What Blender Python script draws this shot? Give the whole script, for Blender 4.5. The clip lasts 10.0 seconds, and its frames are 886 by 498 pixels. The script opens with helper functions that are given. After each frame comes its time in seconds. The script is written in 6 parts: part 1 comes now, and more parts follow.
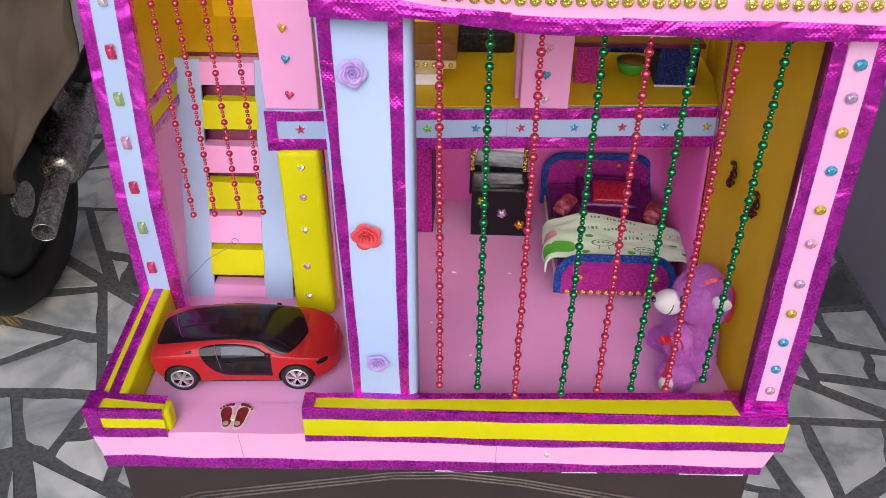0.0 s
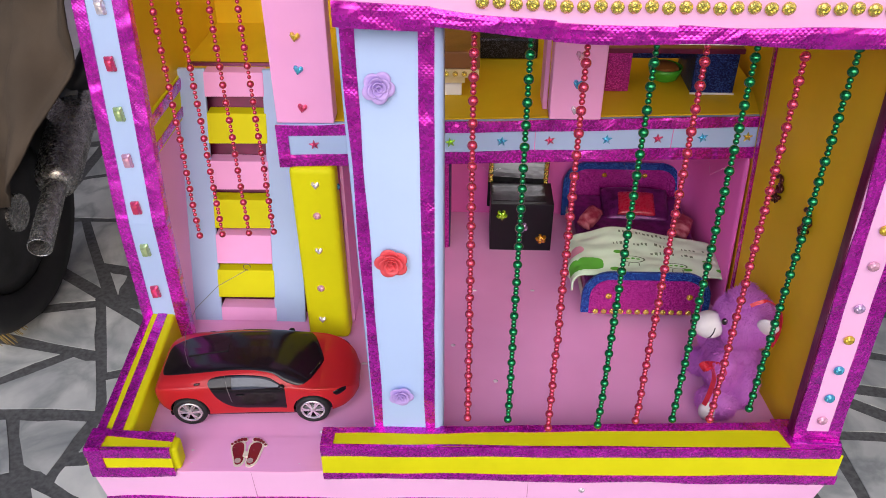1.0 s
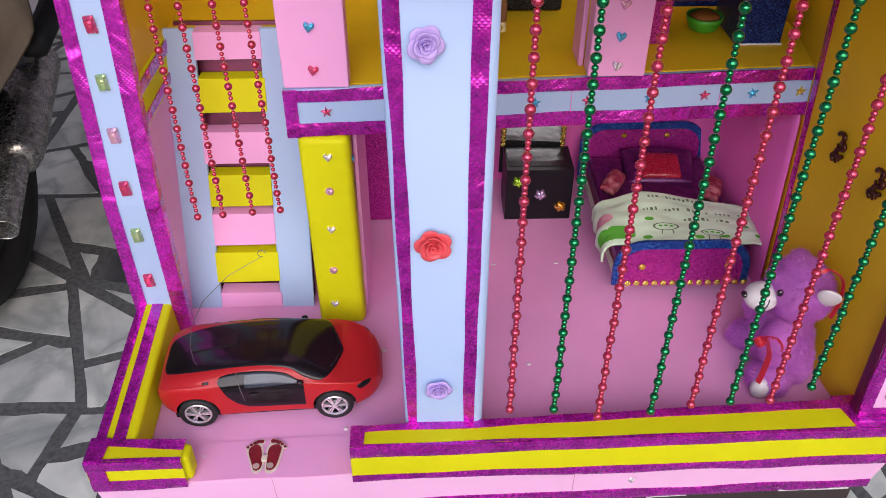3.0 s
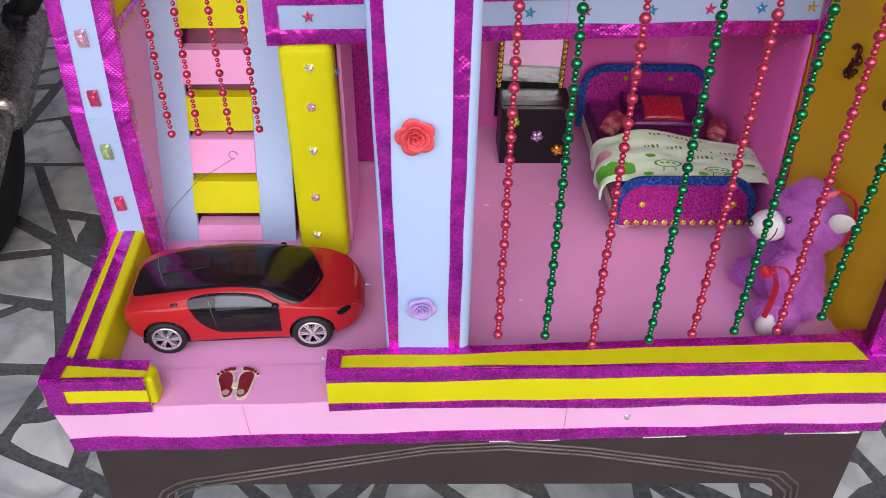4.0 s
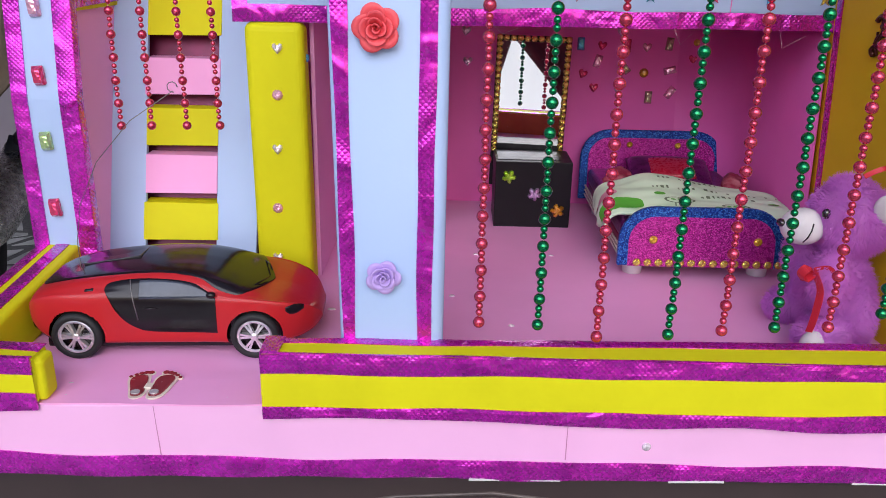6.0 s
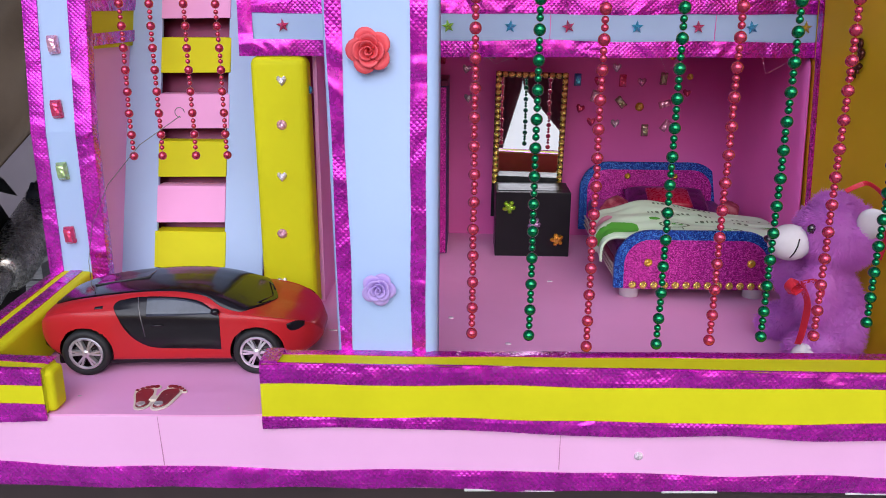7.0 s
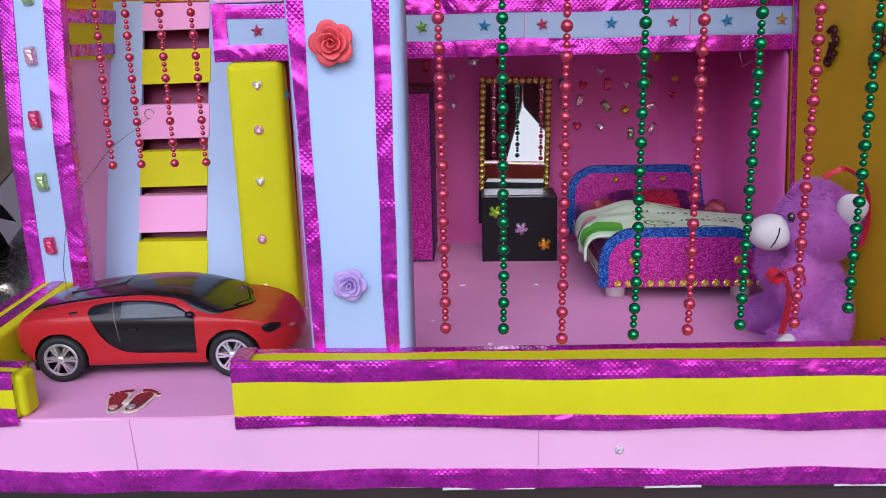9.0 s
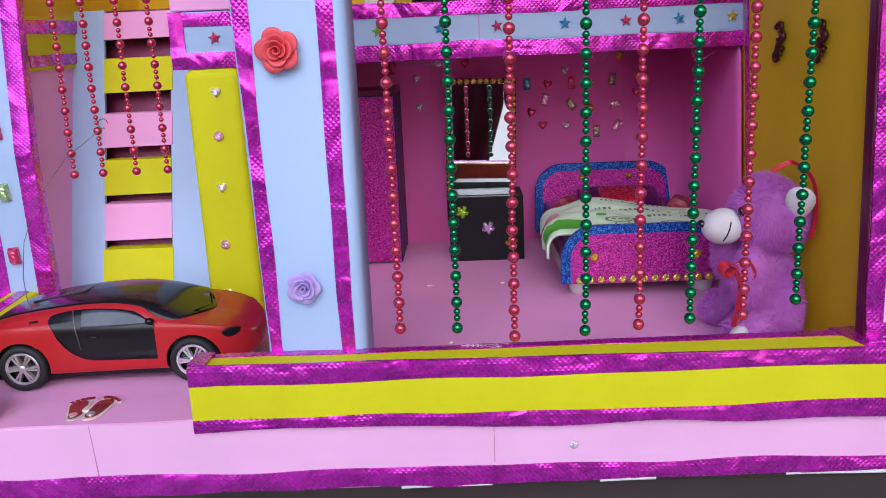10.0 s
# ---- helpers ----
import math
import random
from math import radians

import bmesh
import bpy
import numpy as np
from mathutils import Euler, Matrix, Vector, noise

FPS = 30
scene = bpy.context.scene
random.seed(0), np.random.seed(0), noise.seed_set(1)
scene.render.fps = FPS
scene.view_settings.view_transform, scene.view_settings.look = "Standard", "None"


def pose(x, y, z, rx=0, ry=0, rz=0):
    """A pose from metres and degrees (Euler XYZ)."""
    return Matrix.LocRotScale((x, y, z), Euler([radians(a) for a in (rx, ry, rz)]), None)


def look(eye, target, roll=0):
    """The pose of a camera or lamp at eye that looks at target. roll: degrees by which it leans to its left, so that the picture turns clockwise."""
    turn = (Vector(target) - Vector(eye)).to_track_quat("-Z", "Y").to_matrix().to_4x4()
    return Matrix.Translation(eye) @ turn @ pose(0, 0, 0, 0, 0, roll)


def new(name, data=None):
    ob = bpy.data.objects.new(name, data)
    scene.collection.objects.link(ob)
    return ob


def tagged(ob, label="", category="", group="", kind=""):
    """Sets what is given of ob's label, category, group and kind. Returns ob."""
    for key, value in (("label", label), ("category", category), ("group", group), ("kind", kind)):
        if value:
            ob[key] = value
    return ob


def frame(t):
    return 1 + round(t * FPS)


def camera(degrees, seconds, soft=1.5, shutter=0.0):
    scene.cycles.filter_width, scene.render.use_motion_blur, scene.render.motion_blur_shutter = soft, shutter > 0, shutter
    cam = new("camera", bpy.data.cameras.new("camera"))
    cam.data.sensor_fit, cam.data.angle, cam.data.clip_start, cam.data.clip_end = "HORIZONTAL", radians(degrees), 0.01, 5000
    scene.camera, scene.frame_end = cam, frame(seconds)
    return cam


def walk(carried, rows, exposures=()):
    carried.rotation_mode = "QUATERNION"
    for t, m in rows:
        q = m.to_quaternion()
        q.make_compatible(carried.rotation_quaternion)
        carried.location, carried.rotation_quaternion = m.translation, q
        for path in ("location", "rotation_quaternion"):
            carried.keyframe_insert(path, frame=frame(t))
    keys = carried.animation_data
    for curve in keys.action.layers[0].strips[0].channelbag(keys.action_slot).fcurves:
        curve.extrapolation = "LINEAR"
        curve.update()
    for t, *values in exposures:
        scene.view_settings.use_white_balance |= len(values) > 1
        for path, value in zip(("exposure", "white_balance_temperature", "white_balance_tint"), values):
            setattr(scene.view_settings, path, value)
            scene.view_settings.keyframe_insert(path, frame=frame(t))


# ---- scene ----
cam = camera(57.5, 10.0, soft=0.9)
PATH = [
    (0, (0.056, 0.011, 1.311), (-0.011, 1.65, 0.166), 0.3),
    (0.5, (0.042, 0.039, 1.305), (-0.023, 1.678, 0.161), 0.1),
    (1, (0.019, 0.079, 1.295), (-0.038, 1.717, 0.149), -0.1),
    (1.5, (-0.002, 0.116, 1.289), (-0.039, 1.746, 0.13), -0.1),
    (2, (-0.022, 0.147, 1.279), (-0.037, 1.762, 0.099), -0.0),
    (2.5, (-0.046, 0.169, 1.262), (-0.028, 1.761, 0.05), 0.1),
    (2.7, (-0.058, 0.166, 1.261), (-0.018, 1.747, 0.037), -0.1),
    (3.8, (-0.046, 0.159, 1.185), (-0.023, 1.739, -0.04), 0.5),
    (4, (-0.041, 0.148, 1.15), (-0.009, 1.743, -0.055), 0.8),
    (4.5, (-0.03, 0.155, 1.06), (0.002, 1.775, -0.112), 0.8),
    (5, (-0.029, 0.164, 0.986), (-0.008, 1.869, -0.06), 1.0),
    (5.5, (-0.018, 0.161, 0.925), (-0.011, 1.977, 0.087), 1.2),
    (6.8, (0.018, 0.122, 0.863), (-0.034, 2.038, 0.29), 0.7),
    (7, (0.019, 0.116, 0.863), (-0.039, 2.036, 0.305), 0.3),
    (7.5, (0.026, 0.105, 0.859), (-0.052, 2.034, 0.338), -0.1),
    (8, (0.033, 0.107, 0.845), (-0.055, 2.043, 0.353), -0.5),
    (8.5, (0.039, 0.114, 0.837), (-0.05, 2.05, 0.341), -1.0),
    (9, (0.05, 0.116, 0.836), (-0.036, 2.053, 0.343), -1.3),
    (9.5, (0.066, 0.115, 0.836), (-0.016, 2.052, 0.344), -1.8),
    (10, (0.082, 0.109, 0.838), (0.014, 2.046, 0.344), -2.5),
]
EXPOSURES = [(0, -0.07, 6200, 16), (2.5, -0.10, 6150, 17), (5, -0.10, 5950, 16), (7.5, -0.20, 5600, 15.5), (10, -0.25, 5480, 15.5)]
walk(cam, [(t, look(eye, target, roll)) for t, eye, target, roll in PATH], EXPOSURES)

# ---- light: soft open shade in front of the house, under a bright hazy sky ----
world = bpy.data.worlds.new("hazy_sky")
scene.world = world
world.use_nodes = True
wn = world.node_tree.nodes
sky = wn.new("ShaderNodeTexSky")
sky.sky_type = "NISHITA"
sky.sun_disc = False
sky.sun_elevation, sky.sun_rotation = radians(33), radians(165)
sky.air_density, sky.dust_density = 1.2, 3.0
wn["Background"].inputs["Strength"].default_value = 0.15
world.node_tree.links.new(sky.outputs["Color"], wn["Background"].inputs["Color"])
sun_data = bpy.data.lights.new("sun", "SUN")
sun_data.energy, sun_data.angle, sun_data.color = 1.75, radians(45), (1.0, 0.98, 0.96)
sun = new("sun", sun_data)
sun.matrix_world = look((-0.85, -2.4, 2.70), (0, 0.8, 0.6))

# ---- helpers of this scene ----
F = 0.56          # top of the pink base board
rnd = random.Random(7)


def mesh_from(bm, name, smooth=False):
    me = bpy.data.meshes.new(name)
    bmesh.ops.recalc_face_normals(bm, faces=bm.faces)
    bm.to_mesh(me)
    bm.free()
    if smooth:
        for p in me.polygons:
            p.use_smooth = True
    return me


def part(name, bm, material, parent, label="", smooth=False):
    me = mesh_from(bm, name, smooth) if isinstance(bm, bmesh.types.BMesh) else bm
    for m in (material if isinstance(material, (list, tuple)) else [material]):
        if m.name not in me.materials:
            me.materials.append(m)
    ob = new(name, me)
    if parent is not None:
        ob.parent = parent
        ob.matrix_parent_inverse = parent.matrix_basis.inverted()
    return tagged(ob, label)


def empty(name, at, label, category, group="", kind=""):
    ob = new(name)
    ob.empty_display_size = 0.02
    ob.matrix_basis = Matrix.Translation(at)
    return tagged(ob, label, category, group, kind)


def solid(name, bm, material, label, category="", group="", kind="", smooth=False):
    return tagged(part(name, bm, material, None, "", smooth), label, category, group, kind)


def hexa(bm, low, high, bevel=0.0):
    """A block from its four lower and four upper corners."""
    vs = [bm.verts.new(p) for p in (*low, *high)]
    fs = [bm.faces.new([vs[i] for i in q]) for q in
          ((3, 2, 1, 0), (4, 5, 6, 7), (0, 1, 5, 4), (1, 2, 6, 5), (2, 3, 7, 6), (3, 0, 4, 7))]
    if bevel:
        es = {e for f in fs for e in f.edges}
        bmesh.ops.bevel(bm, geom=list(es), offset=bevel, segments=2 if bevel < 0.004 else 5, profile=0.5, affect="EDGES")
    return bm


def box(x0, x1, y0, y1, z0, z1, bevel=0.0, bm=None):
    bm = bm or bmesh.new()
    return hexa(bm, [(x0, y0, z0), (x1, y0, z0), (x1, y1, z0), (x0, y1, z0)],
                [(x0, y0, z1), (x1, y0, z1), (x1, y1, z1), (x0, y1, z1)], bevel)


def strip(a, b, across, out, thick=0.0008, wave=0.0012, n=None, seed=0, crumple=0.0006, bm=None, taper=1.0):
    """A hand-cut band of sheet from a to b, its width and side given by the vector across (times taper at b), standing off along out."""
    a, b, w0, o = Vector(a), Vector(b), Vector(across), Vector(out).normalized()
    bm = bm or bmesh.new()
    n = n or max(4, int((b - a).length / 0.010))
    k = 4
    rows = []
    for i in range(n + 1):
        s = i / n
        c = a.lerp(b, s)
        w = w0 * (1 + (taper - 1) * s)
        j0 = noise.noise((s * n * 0.12, seed * 3.1, 0.0)) * wave
        j1 = noise.noise((s * n * 0.12, seed * 3.1, 9.0)) * wave
        top, row = [], []
        for q in range(k + 1):
            u = q / k
            p = c + w * u + w.normalized() * (j0 * (1 - u) + j1 * u)
            h = thick + crumple * (0.5 + 0.5 * noise.noise((s * n * 0.5, u * 2.5, seed * 1.7))) * (0 if q in (0, k) else 1)
            row.append(bm.verts.new(p + o * h))
        low = [bm.verts.new(row[0].co - o * (thick + 0.0002)), bm.verts.new(row[-1].co - o * (thick + 0.0002))]
        rows.append((row, low))
    for (r0, l0), (r1, l1) in zip(rows, rows[1:]):
        for q in range(k):
            bm.faces.new((r0[q], r1[q], r1[q + 1], r0[q + 1]))
        bm.faces.new((l0[0], l1[0], r1[0], r0[0]))
        bm.faces.new((r0[k], r1[k], l1[1], l0[1]))
        bm.faces.new((l0[1], l1[1], l1[0], l0[0]))
    for r, l in (rows[0], rows[-1]):
        bm.faces.new((l[0], *r, l[1]))
    return bm


def ball(bm, c, r, segs=16, rings=10):
    """An ellipsoid at c with radii r."""
    r = (r, r, r) if isinstance(r, (int, float)) else r
    m = Matrix.Translation(c) @ Matrix.Diagonal((*r, 1))
    return bmesh.ops.create_uvsphere(bm, u_segments=segs, v_segments=rings, radius=1, matrix=m)["verts"]


def tube(bm, pts, radii, segs=12, caps=True):
    """A round tube through the points, with a radius at each."""
    pts = [Vector(p) for p in pts]
    radii = [radii] * len(pts) if isinstance(radii, (int, float)) else radii
    rings, side = [], None
    for i, p in enumerate(pts):
        d = (pts[min(i + 1, len(pts) - 1)] - pts[max(i - 1, 0)]).normalized()
        if side is None:
            side = d.orthogonal().normalized()
        side = (side - d * side.dot(d)).normalized()
        up = d.cross(side)
        rings.append([bm.verts.new(p + (side * math.cos(a) + up * math.sin(a)) * radii[i])
                      for a in (2 * math.pi * j / segs for j in range(segs))])
    for r0, r1 in zip(rings, rings[1:]):
        for j in range(segs):
            bm.faces.new((r0[j], r0[(j + 1) % segs], r1[(j + 1) % segs], r1[j]))
    if caps:
        bm.faces.new(list(reversed(rings[0])))
        bm.faces.new(rings[-1])
    return bm


def plate(pts, depth, m, bevel=0.0):
    """A flat outline in x and z, made deep along y, then set by m."""
    bm = bmesh.new()
    f = bm.faces.new([bm.verts.new((x, 0, z)) for x, z in pts])
    got = bmesh.ops.extrude_face_region(bm, geom=[f])
    bmesh.ops.translate(bm, vec=(0, depth, 0), verts=[v for v in got["geom"] if isinstance(v, bmesh.types.BMVert)])
    if bevel:
        bmesh.ops.bevel(bm, geom=list(bm.edges), offset=bevel, segments=1, affect="EDGES")
    bmesh.ops.transform(bm, matrix=m, verts=bm.verts)
    return bm


# ---- materials ----
def material(name, colour, rough=0.5, metal=0.0, vary=0.08, scale=30.0, bump=0.1, bump_scale=300.0, coat=0.0, second=None, spec=0.5):
    """A surface with large stains and fine grain in its colour, gloss and relief."""
    m = bpy.data.materials.new(name)
    m.use_nodes = True
    nt = m.node_tree
    b = nt.nodes["Principled BSDF"]
    b.inputs["Metallic"].default_value = metal
    b.inputs["Coat Weight"].default_value = coat
    b.inputs["Coat Roughness"].default_value = 0.08
    b.inputs["Specular IOR Level"].default_value = spec
    tc = nt.nodes.new("ShaderNodeTexCoord")
    big = nt.nodes.new("ShaderNodeTexNoise")
    big.inputs["Scale"].default_value, big.inputs["Detail"].default_value = scale, 5
    fine = nt.nodes.new("ShaderNodeTexNoise")
    fine.inputs["Scale"].default_value, fine.inputs["Detail"].default_value = bump_scale, 3
    for n in (big, fine):
        nt.links.new(tc.outputs["Object"], n.inputs["Vector"])
    ramp = nt.nodes.new("ShaderNodeValToRGB")
    c = Vector(colour)
    other = Vector(second) if second else c * (1 - 2.2 * vary)
    ramp.color_ramp.elements[0].position, ramp.color_ramp.elements[1].position = 0.3, 0.62
    ramp.color_ramp.elements[0].color = (*other, 1)
    ramp.color_ramp.elements[1].color = (*c, 1)
    nt.links.new(big.outputs["Fac"], ramp.inputs["Fac"])
    nt.links.new(ramp.outputs["Color"], b.inputs["Base Color"])
    rr = nt.nodes.new("ShaderNodeMapRange")
    rr.inputs["To Min"].default_value, rr.inputs["To Max"].default_value = max(0.02, rough - 0.08), min(1, rough + 0.08)
    nt.links.new(fine.outputs["Fac"], rr.inputs["Value"])
    nt.links.new(rr.outputs["Result"], b.inputs["Roughness"])
    if bump:
        bp = nt.nodes.new("ShaderNodeBump")
        bp.inputs["Strength"].default_value, bp.inputs["Distance"].default_value = bump, 0.0006
        nt.links.new(fine.outputs["Fac"], bp.inputs["Height"])
        nt.links.new(bp.outputs["Normal"], b.inputs["Normal"])
    return m


def foil(name, colour, dark):
    """Metallic gift tape under a clear film: rows of small embossed cells, worn flat in places, and soft creases."""
    m = material(name, colour, rough=0.27, metal=0.70, scale=45, second=dark, bump=0, coat=0.6)
    nt = m.node_tree
    b = nt.nodes["Principled BSDF"]
    b.inputs["Coat Roughness"].default_value = 0.07
    tc = nt.nodes["Texture Coordinate"]
    cells = nt.nodes.new("ShaderNodeMath")
    cells.operation = "MULTIPLY"
    for k, way in enumerate(((1.0, 0.8, 1.0), (1.0, -0.6, -1.0))):
        dot = nt.nodes.new("ShaderNodeVectorMath")
        dot.operation = "DOT_PRODUCT"
        dot.inputs[1].default_value = Vector(way) * 690
        wave = nt.nodes.new("ShaderNodeMath")
        wave.operation = "SINE"
        nt.links.new(tc.outputs["Object"], dot.inputs[0])
        pillow = nt.nodes.new("ShaderNodeMath")
        pillow.operation = "ABSOLUTE"
        nt.links.new(dot.outputs["Value"], wave.inputs[0])
        nt.links.new(wave.outputs["Value"], pillow.inputs[0])
        nt.links.new(pillow.outputs["Value"], cells.inputs[k])
    crease = nt.nodes.new("ShaderNodeTexNoise")
    crease.inputs["Scale"].default_value, crease.inputs["Detail"].default_value, crease.inputs["Distortion"].default_value = 17, 2, 1.2
    nt.links.new(tc.outputs["Object"], crease.inputs["Vector"])
    where = nt.nodes.new("ShaderNodeTexNoise")
    where.inputs["Scale"].default_value, where.inputs["Detail"].default_value = 16, 3
    nt.links.new(tc.outputs["Object"], where.inputs["Vector"])
    gate = nt.nodes.new("ShaderNodeMapRange")
    gate.inputs["From Min"].default_value, gate.inputs["From Max"].default_value = 0.38, 0.49
    gate.inputs["To Min"].default_value, gate.inputs["To Max"].default_value = 0.0, 0.33
    nt.links.new(where.outputs["Fac"], gate.inputs["Value"])
    b1, b2 = nt.nodes.new("ShaderNodeBump"), nt.nodes.new("ShaderNodeBump")
    b1.inputs["Distance"].default_value = 0.0007
    nt.links.new(gate.outputs["Result"], b1.inputs["Strength"])
    nt.links.new(cells.outputs["Value"], b1.inputs["Height"])
    b2.inputs["Strength"].default_value, b2.inputs["Distance"].default_value = 0.85, 0.010
    nt.links.new(crease.outputs["Fac"], b2.inputs["Height"])
    nt.links.new(b1.outputs["Normal"], b2.inputs["Normal"])
    nt.links.new(b2.outputs["Normal"], b.inputs["Normal"])
    nt.links.new(b2.outputs["Normal"], b.inputs["Coat Normal"])
    return m


def glitter(name, colour, bright):
    """Glitter sheet: tiny flakes, each tilted and coloured its own way."""
    m = bpy.data.materials.new(name)
    m.use_nodes = True
    nt = m.node_tree
    b = nt.nodes["Principled BSDF"]
    tc = nt.nodes.new("ShaderNodeTexCoord")
    v = nt.nodes.new("ShaderNodeTexVoronoi")
    v.inputs["Scale"].default_value = 1000
    nt.links.new(tc.outputs["Object"], v.inputs["Vector"])
    sep = nt.nodes.new("ShaderNodeSeparateColor")
    nt.links.new(v.outputs["Color"], sep.inputs["Color"])
    ramp = nt.nodes.new("ShaderNodeValToRGB")
    ramp.color_ramp.elements[0].color, ramp.color_ramp.elements[1].color = (*(Vector(colour) * 0.35), 1), (*bright, 1)
    mid = ramp.color_ramp.elements.new(0.6)
    mid.color = (*colour, 1)
    nt.links.new(sep.outputs["Red"], ramp.inputs["Fac"])
    nt.links.new(ramp.outputs["Color"], b.inputs["Base Color"])
    b.inputs["Metallic"].default_value, b.inputs["Roughness"].default_value = 0.55, 0.38
    bp = nt.nodes.new("ShaderNodeBump")
    bp.inputs["Strength"].default_value, bp.inputs["Distance"].default_value = 0.8, 0.0012
    nt.links.new(sep.outputs["Green"], bp.inputs["Height"])
    nt.links.new(bp.outputs["Normal"], b.inputs["Normal"])
    return m


PINK = material("pink_foam_sheet", (0.86, 0.385, 0.685), 0.55, vary=0.03, scale=9, bump=0.08, spec=0.3)
# lighter copy of the pink: the stronger light outside is put into its colour
LITPINK = material("lit_pink_foam_sheet", (0.84, 0.460, 0.73), 0.5, vary=0.03, scale=9, bump=0.08, spec=0.35)
ROSE = material("deep_pink_foam_sheet", (0.83, 0.155, 0.515), 0.5, vary=0.04, scale=8, bump=0.08, spec=0.25)
SKY = material("pale_blue_foam_sheet", (0.385, 0.51, 0.75), 0.5, vary=0.02, scale=8, bump=0.06)
YELLOW = material("yellow_foam_sheet", (0.67, 0.64, 0.001), 0.55, vary=0.04, scale=12, bump=0.08, spec=0.12)
OCHRE = material("ochre_yellow_card", (0.77, 0.50, 0.008), 0.55, vary=0.06, scale=10, bump=0.08, spec=0.25)
for sheet in (PINK, LITPINK, SKY, YELLOW, ROSE):
    nt = sheet.node_tree
    fold = nt.nodes.new("ShaderNodeTexNoise")
    fold.inputs["Scale"].default_value, fold.inputs["Detail"].default_value = 11, 2
    soft = nt.nodes.new("ShaderNodeBump")
    soft.inputs["Strength"].default_value, soft.inputs["Distance"].default_value = 0.25, 0.012
    nt.links.new(nt.nodes["Texture Coordinate"].outputs["Object"], fold.inputs["Vector"])
    nt.links.new(fold.outputs["Fac"], soft.inputs["Height"])
    nt.links.new(nt.nodes["Bump"].outputs["Normal"], soft.inputs["Normal"])
    nt.links.new(soft.outputs["Normal"], nt.nodes["Principled BSDF"].inputs["Normal"])
CREASE = material("shadowed_sheet_joint", (0.52, 0.20, 0.36), 0.7, bump=0)
WHITEBOARD = material("white_foam_board", (0.75, 0.73, 0.72), 0.7, vary=0.06)
MAGENTA = foil("magenta_gift_foil", (0.66, 0.020, 0.55), (0.40, 0.008, 0.34))
MAROON = material("dark_maroon_foil", (0.15, 0.008, 0.055), 0.34, metal=0.35, vary=0.2, scale=40, bump=0.35, bump_scale=60)
PINKGLIT = glitter("magenta_glitter_sheet", (0.56, 0.015, 0.36), (0.86, 0.12, 0.62))
BLUEGLIT = glitter("blue_glitter_sheet", (0.01, 0.06, 0.42), (0.1, 0.35, 0.85))
REDBEAD = material("pearly_red_bead", (0.66, 0.055, 0.12), 0.2, metal=0.7, vary=0.02, bump=0, coat=0.5)
GREENBEAD = material("metallic_green_bead", (0.0, 0.22, 0.07), 0.17, metal=0.8, vary=0.02, bump=0, coat=0.5)
GOLD = material("gold_gem", (0.84, 0.70, 0.13), 0.16, metal=0.75, vary=0.1, bump=0, coat=0.5)
GEMS = {k: material(k + "_rhinestone", c, 0.10, metal=0.6, vary=0.1, scale=3, bump=0, coat=1.0) for k, c in
        {"red": (0.86, 0.06, 0.18), "green": (0.52, 0.72, 0.30), "pink": (0.95, 0.50, 0.66), "clear": (0.95, 0.86, 0.90),
         "blue": (0.08, 0.50, 0.75), "lilac": (0.66, 0.46, 0.74), "gold": (0.85, 0.58, 0.04), "olive": (0.50, 0.46, 0.26), "lime": (0.40, 0.80, 0.02), "orange": (0.80, 0.36, 0.02)}.items()}
for stone in (*GEMS.values(), GOLD):
    nt = stone.node_tree
    cut = nt.nodes.new("ShaderNodeTexVoronoi")
    cut.inputs["Scale"].default_value = 4.5
    lift = nt.nodes.new("ShaderNodeBump")
    lift.inputs["Strength"].default_value, lift.inputs["Distance"].default_value = 0.7, 0.0015
    nt.links.new(nt.nodes["Texture Coordinate"].outputs["Object"], cut.inputs["Vector"])
    nt.links.new(cut.outputs["Distance"], lift.inputs["Height"])
    nt.links.new(lift.outputs["Normal"], nt.nodes["Principled BSDF"].inputs["Normal"])
BLACK = material("black_chart_paper", (0.010, 0.009, 0.012), 0.42, vary=0.1, scale=30, bump=0.05, spec=0.22)
# paler brown that paints the highlight along the table ribs
RIBLIGHT = material("highlight_brown_plastic", (0.13, 0.105, 0.095), 0.35, vary=0.2, scale=40, bump=0.1)
BROWNPLASTIC = material("dark_brown_plastic", (0.046, 0.031, 0.030), 0.45, vary=0.1, scale=14, bump=0.1, bump_scale=700)
MARBLE = None


